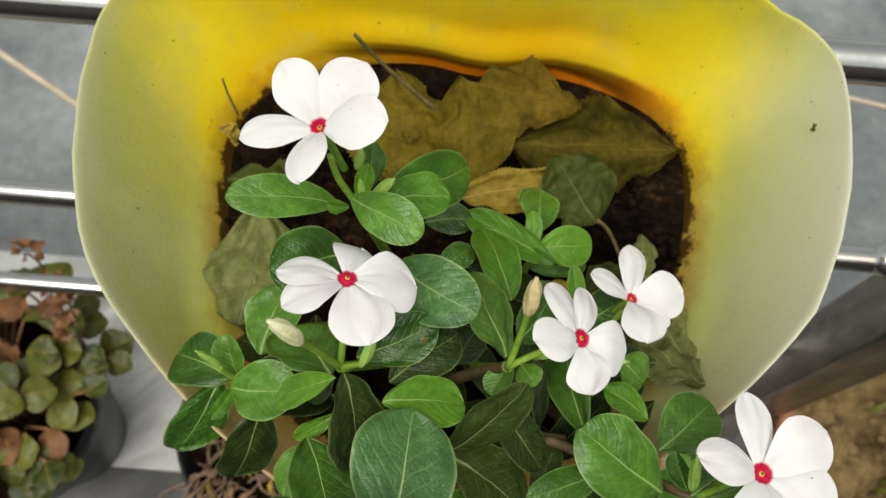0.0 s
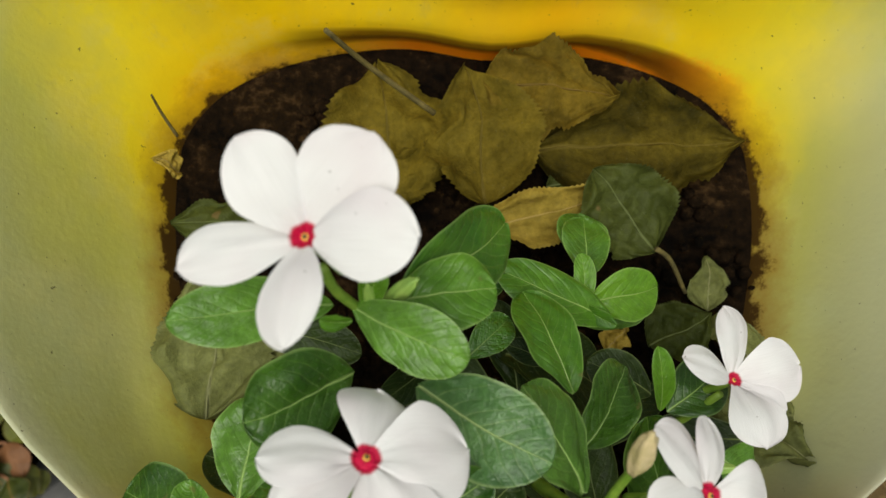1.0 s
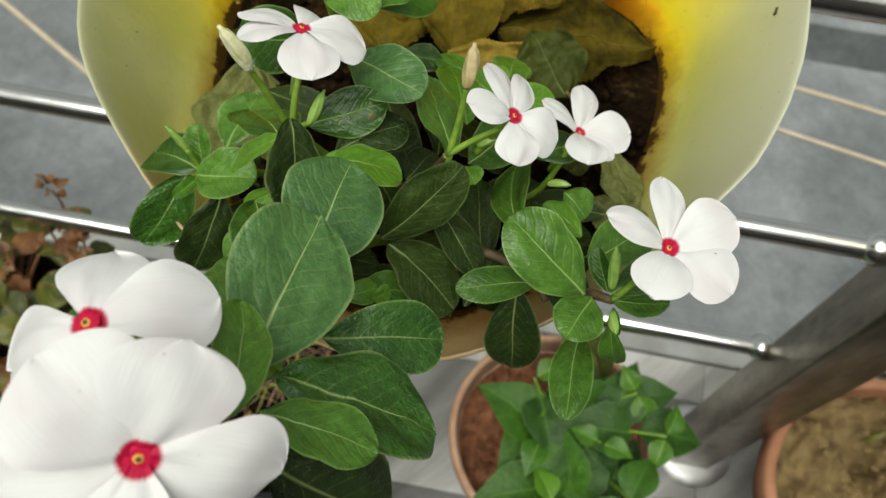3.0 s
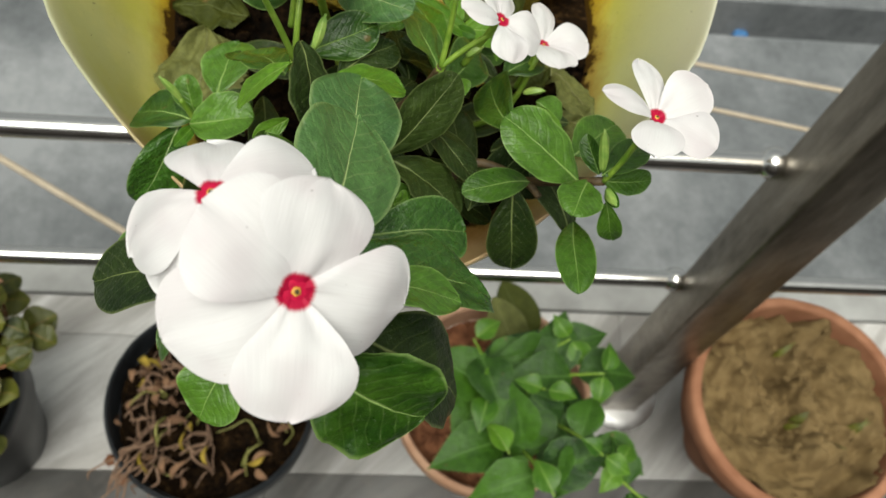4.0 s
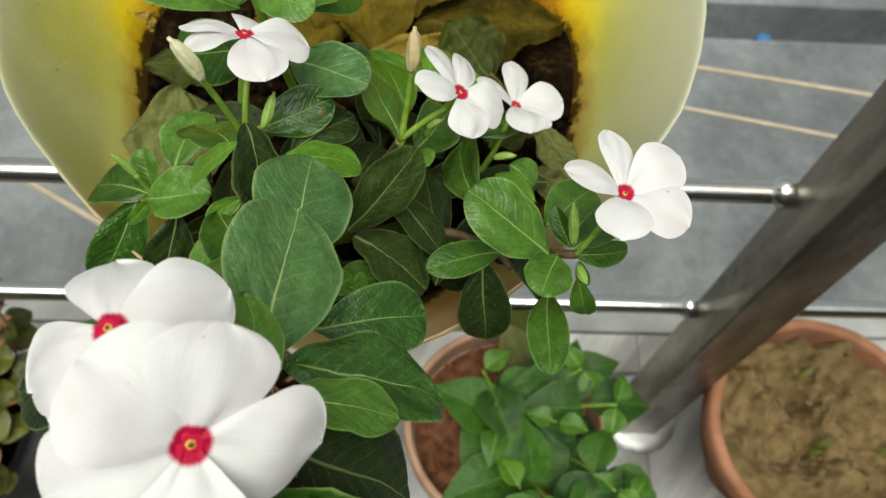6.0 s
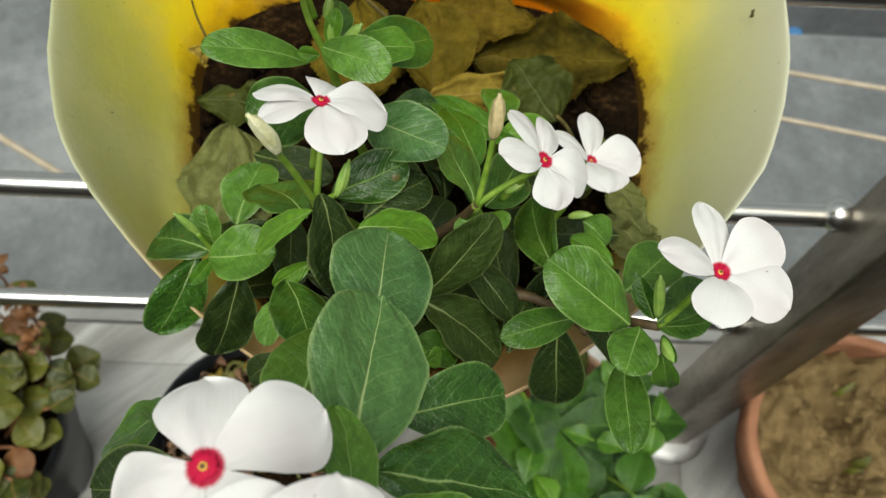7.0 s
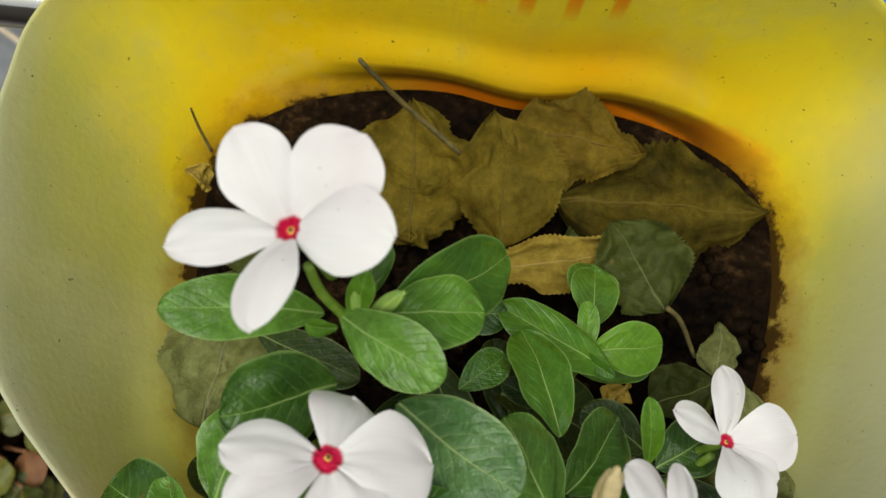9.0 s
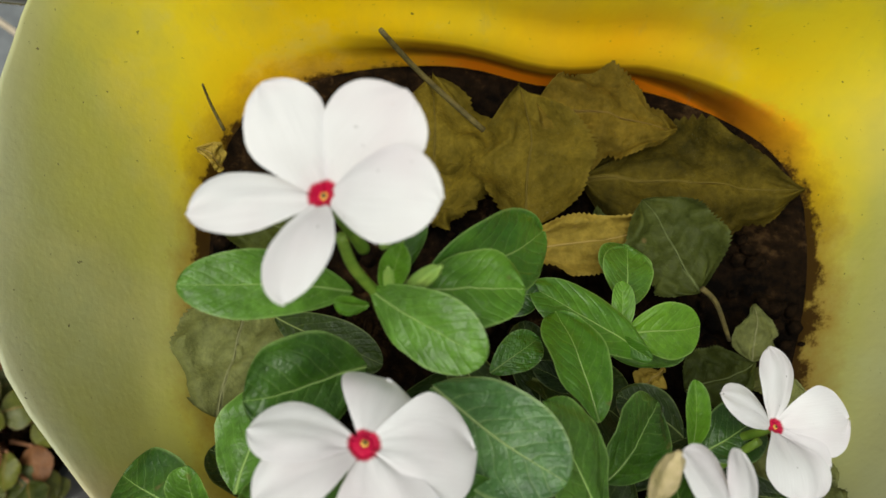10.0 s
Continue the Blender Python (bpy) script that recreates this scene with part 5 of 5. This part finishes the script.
# woody lower stems
stalk([(0.0229, 0.0243, 0.9300), (0.0383, 0.0343, 0.9450), (0.0588, 0.0273, 0.9450), (0.0656, 0.0200, 0.9450)], 0.0022, 0.0014, STEM_BROWN)
stalk([(0.0045, 0.0525, 0.9500), (0.0160, 0.0541, 0.9650), (0.0219, 0.0515, 0.9850)], 0.0022, 0.0016, STEM_BROWN)
stalk([(0.0281, 0.0501, 0.9350), (0.0342, 0.0374, 0.9450), (0.0476, 0.0363, 0.9400)], 0.0018, 0.0012, STEM_BROWN)
# loose bits on the soil and the wall of the can
twig([(-0.0470, 0.1950, 0.9500), (-0.0345, 0.1955, 0.9250), (-0.0121, 0.1877, 0.9050)], 0.0009, 0.0011)
twig([(-0.1090, 0.1870, 0.9190), (-0.1087, 0.1854, 0.9080), (-0.1058, 0.1812, 0.8970)], 0.0004, 0.0007)
twig([(0.0634, 0.1354, 0.9120), (0.0702, 0.1330, 0.9050), (0.0788, 0.1244, 0.8920)], 0.0010, 0.0008)

# ---- pots on the balcony floor ----
def pot(name, x, y, top, r_top, r_base, material, label, rim=0.012, body=None, belly=0.0):
    ob = thing(name, (x, y, FLOOR), label, "pot", "pots on the balcony floor")
    bm = bmesh.new()
    h = top - FLOOR
    turned(bm, [(r_base * 0.3, 0.012), (r_base, 0.001), (r_base + 0.003, 0.006), (r_base + (r_top - r_base) * (0.5 - belly), h * 0.42), (r_base + (r_top - r_base) * (0.80 - belly), h * 0.70), (r_top - 0.009, h - 0.045), (r_top - rim - 0.004, h - 0.045), (r_top - rim - 0.004, h - 0.10), (r_top - rim - 0.02, h - 0.13)], (0, 0, 0), 56, 0.006)
    part("body", bm, body or material, ob)
    bm = bmesh.new()
    turned(bm, [(r_top - 0.009, h - 0.046), (r_top - 0.002, h - 0.042), (r_top, h - 0.036), (r_top + 0.001, h - 0.008), (r_top - 0.002, h - 0.001), (r_top - 0.005, h), (r_top - rim + 0.004, h), (r_top - rim + 0.001, h - 0.002), (r_top - rim, h - 0.008), (r_top - rim - 0.003, h - 0.046)], (0, 0, 0), 64, 0.008)
    part("rim", bm, material, ob)
    return ob


def fill(name, x, y, z, r, material, label, rough, seed, chips=0):
    bm = bmesh.new()
    loops = []
    for k in range(40):
        f = 1 - k / 40
        loops.append([(x + r * f * math.cos(a), y + r * f * math.sin(a), z + rough * (noise.noise((r * f * math.cos(a) * 22, r * f * math.sin(a) * 22, seed)) + 0.5 * abs(noise.noise((r * f * math.cos(a) * 55, r * f * math.sin(a) * 55, seed))) + 0.26 * noise.noise((r * f * math.cos(a) * 130, r * f * math.sin(a) * 130, seed)))) for a in (2 * math.pi * j / 110 for j in range(110))])
    rings(bm, loops, True, False, True)
    chance, flat = random.Random(seed), len(bm.faces)
    for k in range(chips):
        a, q = chance.uniform(0, 6.283), r * 0.97 * math.sqrt(chance.random())
        size = chance.uniform(0.0018, 0.0065)
        m = pose(x + q * math.cos(a), y + q * math.sin(a), z + rough * 0.6, chance.uniform(0, 90), chance.uniform(0, 90), chance.uniform(0, 360)) @ Matrix.Diagonal((size * 1.4, size, size * 0.5, 1))
        made = bmesh.ops.create_icosphere(bm, subdivisions=1, radius=1.0, matrix=m)
        for v in made["verts"]:
            v.co += Vector((noise.noise(v.co * 150), noise.noise(v.co * 150 + Vector((5, 0, 0))), 0)) * size * 0.5
    ob = tagged(part(name, bm, material), label, "soil", kind="stuff")
    for face in list(ob.data.polygons)[flat:]:
        face.use_smooth = False


pot("clay_pot", 0.607, 0.140, 0.14, 0.158, 0.060, CLAY, "wide terracotta pot filled with bare sandy soil", 0.016, belly=0.16)
fill("sandy_soil", 0.607, 0.140, 0.105, 0.139, SAND, "bare lumpy sandy soil with a few grass blades", 0.052, 3, chips=40)
pot("clay_pot", 0.170, 0.140, 0.14, 0.136, 0.080, CLAY_DARK, "pale weathered terracotta pot holding a jasmine", 0.010, body=WHITEWASH)
fill("red_soil", 0.170, 0.140, 0.09, 0.122, LUMPS, "crumbly reddish soil in the jasmine pot", 0.014, 6, chips=340)
pot("black_pot", -0.206, 0.124, 0.14, 0.136, 0.075, BLACK_PLASTIC, "black plastic pot with withered stalks", 0.006)
fill("dark_soil", -0.206, 0.124, 0.095, 0.127, EARTH, "dark soil under the withered stalks", 0.012, 9, chips=340)
pot("black_pot", -0.590, 0.120, 0.14, 0.136, 0.075, BLACK_PLASTIC, "black plastic pot with a reddish succulent", 0.006)
fill("dark_soil", -0.590, 0.120, 0.100, 0.127, EARTH, "dark soil round the succulent", 0.010, 12)


# ---- plants in the pots on the floor ----
def leaf_on(plant, base, tip, normal, half, material, shape, seed, fold=0.1, arch=0.05, nu=9, nv=6):
    bm = blade(base, tip, normal, half, fold, arch, shape, seed, nu, nv)
    put_in(part("leaf", bm, material), plant)


def pot_stem(plant, points, r0, r1, material):
    bm = bmesh.new()
    k = len(points) - 1
    tube(bm, points, [r0 + (r1 - r0) * i / k for i in range(k + 1)], 7)
    put_in(part("stem", bm, material), plant)


# jasmine: arching shoots with paired, pointed leaves
rnd = random.Random(11)
jasmine = thing("jasmine_plant", (0.17, 0.14, 0.09), "young jasmine with bright green pointed leaves in a terracotta pot", "plant")
shoots = [((0.20, 0.10, 0.33), 5, 0.030), ((0.25, 0.02, 0.37), 5, 0.027), ((0.285, 0.02, 0.31), 4, 0.025), ((0.20, -0.02, 0.35), 4, 0.030), ((0.14, 0.10, 0.30), 4, 0.032),
          ((0.27, 0.12, 0.33), 4, 0.028), ((0.12, 0.16, 0.32), 4, 0.032), ((0.24, 0.17, 0.30), 3, 0.030), ((0.16, 0.03, 0.31), 4, 0.030), ((0.335, -0.045, 0.32), 4, 0.022)]
for k, (top, pairs, size) in enumerate(shoots):
    root = Vector((0.17 + rnd.uniform(-0.03, 0.03), 0.13 + rnd.uniform(-0.03, 0.03), 0.09))
    top = Vector(top)
    mid = root.lerp(top, 0.55) + Vector((0, 0, 0.05))
    pot_stem(jasmine, [root, mid, top], 0.0030, 0.0014, STEM_GREEN)
    turn0 = rnd.uniform(0, 3.1)
    for q in range(pairs - 1):
        f = 1 - q * 0.24
        at = mid.lerp(top, (f - 0.5) * 2) if f > 0.5 else root.lerp(mid, f * 2)
        a = turn0 + q * 1.5 + rnd.uniform(-0.3, 0.3)
        for sgn in (0, math.pi):
            d = Vector((math.cos(a + sgn), math.sin(a + sgn), rnd.uniform(-0.35, 0.25))).normalized()
            if rnd.random() < 0.08:
                continue
            s = size * rnd.uniform(0.8, 1.15) * (1.95 if q else 0.95)
            leaf_on(jasmine, at + d * 0.004, at + d * (s * 1.45), (d.x * 0.3 + rnd.uniform(-0.5, 0.5), d.y * 0.3 - 0.15 + rnd.uniform(-0.5, 0.5), 1), s * 0.50, JASMINE if q else YOUNG, pointed_leaf, k * 3.3 + q, 0.45, 0.12)

# withered stalks in the black pot
rnd = random.Random(5)
withered = thing("withered_plant", (-0.206, 0.124, 0.095), "withered tangle of dry brown stalks in a black pot", "plant")
for k in range(150):
    a, r = rnd.uniform(0, 6.28), 0.112 * math.sqrt(rnd.random())
    if math.cos(a) > 0.1 and math.sin(a) < 0.0 and k % 4:
        continue
    p = Vector((-0.206 + r * math.cos(a), 0.124 + r * math.sin(a), 0.102))
    b = rnd.gauss(3.7, 0.8)
    d = Vector((math.cos(b), math.sin(b), 0)) * rnd.uniform(0.018, 0.060)
    if (p + d - Vector((-0.206, 0.124, 0.102))).length > 0.118:
        d *= -0.7
    up = rnd.uniform(0.004, 0.030)
    w = rnd.uniform(0.0009, 0.0024)
    bent = Vector((-d.y, d.x, 0)) * rnd.uniform(-0.45, 0.45)
    bm = bmesh.new()
    tube(bm, [p, p + d * 0.35 + bent + Vector((0, 0, up)), p + d * 0.7 + bent * 0.4 + Vector((0, 0, up * 1.2)), p + d + Vector((0, 0, up * 0.7))], [w, w * 0.9, w * 0.75, w * 0.45], 6)
    put_in(part("stalk", bm, STEM_OLIVE if k % 4 == 0 else STRAW), withered)
for k in range(16):
    p = Vector((-0.284, 0.054, 0.125)) + Vector((rnd.uniform(-0.02, 0.02), rnd.uniform(-0.02, 0.02), rnd.uniform(-0.01, 0.02)))
    e = p + Vector((rnd.uniform(-0.055, 0.01), rnd.uniform(-0.065, -0.01), rnd.uniform(-0.03, 0.01)))
    bm = bmesh.new()
    tube(bm, [p, p.lerp(e, 0.4) + Vector((rnd.uniform(-0.012, 0.012), rnd.uniform(-0.012, 0.012), 0.012)), p.lerp(e, 0.75) + Vector((rnd.uniform(-0.01, 0.01), 0, 0.008)), e], [0.0017, 0.0015, 0.0012, 0.0008], 6)
    put_in(part("stalk", bm, STRAW), withered)
for k in range(80):
    a, r = rnd.uniform(0, 6.28), 0.118 * math.sqrt(rnd.uniform(0.06, 1))
    if math.hypot(r * math.cos(a) - 0.04, r * math.sin(a) + 0.035) < 0.045:
        continue
    p = Vector((-0.206 + r * math.cos(a), 0.124 + r * math.sin(a), 0.112 + rnd.uniform(0, 0.025)))
    d = Vector((rnd.uniform(-1, 1), rnd.uniform(-1, 1), rnd.uniform(-0.4, 0.4))).normalized()
    leaf_on(withered, p, p + d * rnd.uniform(0.014, 0.034), (rnd.uniform(-0.8, 0.8), rnd.uniform(-0.8, 0.8), 1), rnd.uniform(0.002, 0.006), DRIED if k % 4 else OCHRE, broad_leaf, k * 1.1, 0.9, 0.3, 7, 5)

# low succulent with round, scalloped, fleshy leaves and small dried flower heads
rnd = random.Random(21)
succulent = thing("succulent_plant", (-0.590, 0.12, 0.10), "bushy succulent with round green leaves reddened at the edges", "plant")
for k in range(88):
    a, r = k * 2.39996 + rnd.uniform(-0.4, 0.4), 0.148 * math.sqrt((k + 0.5) / 88)
    p = Vector((-0.553 + r * math.cos(a), 0.150 + 1.02 * r * math.sin(a), 0.285 - 3.6 * r * r + rnd.uniform(-0.055, 0.02)))
    root = Vector((-0.585 + 0.35 * r * math.cos(a), 0.125 + 0.35 * r * math.sin(a), 0.10))
    out = Vector((math.cos(a + rnd.uniform(-0.7, 0.7)), math.sin(a + rnd.uniform(-0.7, 0.7)), rnd.uniform(-0.5, 0.3))).normalized()
    size = rnd.uniform(0.030, 0.050)
    face = Vector((0.9 * out.x * r / 0.15 + rnd.uniform(-0.35, 0.45), out.y * r / 0.15 + rnd.uniform(-0.55, 0.25), 1.0))
    base = p - out * size * 0.5
    if k % 2 == 0:
        pot_stem(succulent, [root, root.lerp(base, 0.55) + Vector((0, 0, 0.02)), base], 0.0035, 0.0018, RUST)
    bm = blade(base, base + out * size, face, size * rnd.uniform(0.44, 0.54), -0.30, 0.10, broad_leaf, k * 1.3, 28, 10, 0.05, 2.0)
    put_in(part("leaf", bm, RUST if k % 7 == 3 and r < 0.12 else SUCCULENT), succulent)
for k, (x, y, z) in enumerate(((-0.505, 0.285, 0.305), (-0.470, 0.250, 0.290), (-0.455, 0.225, 0.280), (-0.445, 0.200, 0.270), (-0.525, 0.185, 0.300), (-0.545, 0.120, 0.290), (-0.520, 0.075, 0.240), (-0.500, 0.240, 0.300))):
    pot_stem(succulent, [(x * 0.9 - 0.055, y * 0.9 + 0.012, z - 0.09), (x * 0.96 - 0.022, y, z - 0.04), (x, y, z)], 0.0020, 0.0014, RUST)
    for q in range(9):
        d = Vector((rnd.uniform(-1, 1), rnd.uniform(-1, 1), rnd.uniform(-0.3, 1))).normalized()
        at = Vector((x, y, z)) + d * 0.008
        leaf_on(succulent, at, at + d * rnd.uniform(0.010, 0.020), (rnd.uniform(-1, 1), rnd.uniform(-1, 1), 1), rnd.uniform(0.004, 0.008), RUST if q % 3 else DRIED, broad_leaf, k * 9.1 + q, 0.6, 0.2, 7, 5)

# a few green grass blades on the sand
rnd = random.Random(2)
for k, (x, y) in enumerate(((0.592, 0.215), (0.597, 0.225), (0.600, 0.120), (0.590, 0.112), (0.607, 0.118), (0.655, 0.085), (0.645, 0.080), (0.690, 0.105), (0.684, 0.112), (0.622, 0.070))):
    bm = blade((x, y, 0.108), (x + rnd.uniform(-0.012, 0.030), y + rnd.uniform(-0.012, 0.018), 0.130), (0, -0.2, 1), 0.0045, 0.3, 0.15, pointed_leaf, k, 8, 4)
    tagged(part("grass_blade", bm, SUCCULENT), "short green grass blade sprouting from the sandy soil", "grass", "grass blades in the sand")

# crumbs of earth on the marble
rnd = random.Random(8)
for k, (x, y) in enumerate(((-0.405, 0.235), (-0.40, 0.19), (-0.41, 0.09), (-0.385, 0.06))):
    bm = bmesh.new()
    bmesh.ops.create_icosphere(bm, subdivisions=2, radius=0.0085)
    for v in bm.verts:
        v.co = v.co * (1 + 0.5 * noise.noise(v.co * 120 + Vector((k, 0, 0))))
        v.co.z *= 0.6
        v.co += Vector((x, y, FLOOR + 0.003))
    tagged(part("earth_crumb", bm, LUMPS), "small brown crumb of earth on the marble floor", "earth crumb", "earth crumbs on the floor")

# two broad pale leaves leaning in the jasmine pot
for k, (p, q, n, h) in enumerate((((0.205, 0.195, 0.150), (0.165, 0.262, 0.190), (0.2, -0.5, 0.8), 0.028), ((0.225, 0.215, 0.155), (0.180, 0.292, 0.175), (-0.2, -0.4, 0.9), 0.030))):
    leaf_on(jasmine, p, q, n, h, PALE if k == 0 else WILTED, broad_leaf, 4.1 + k, 0.15, 0.08, 14, 8)
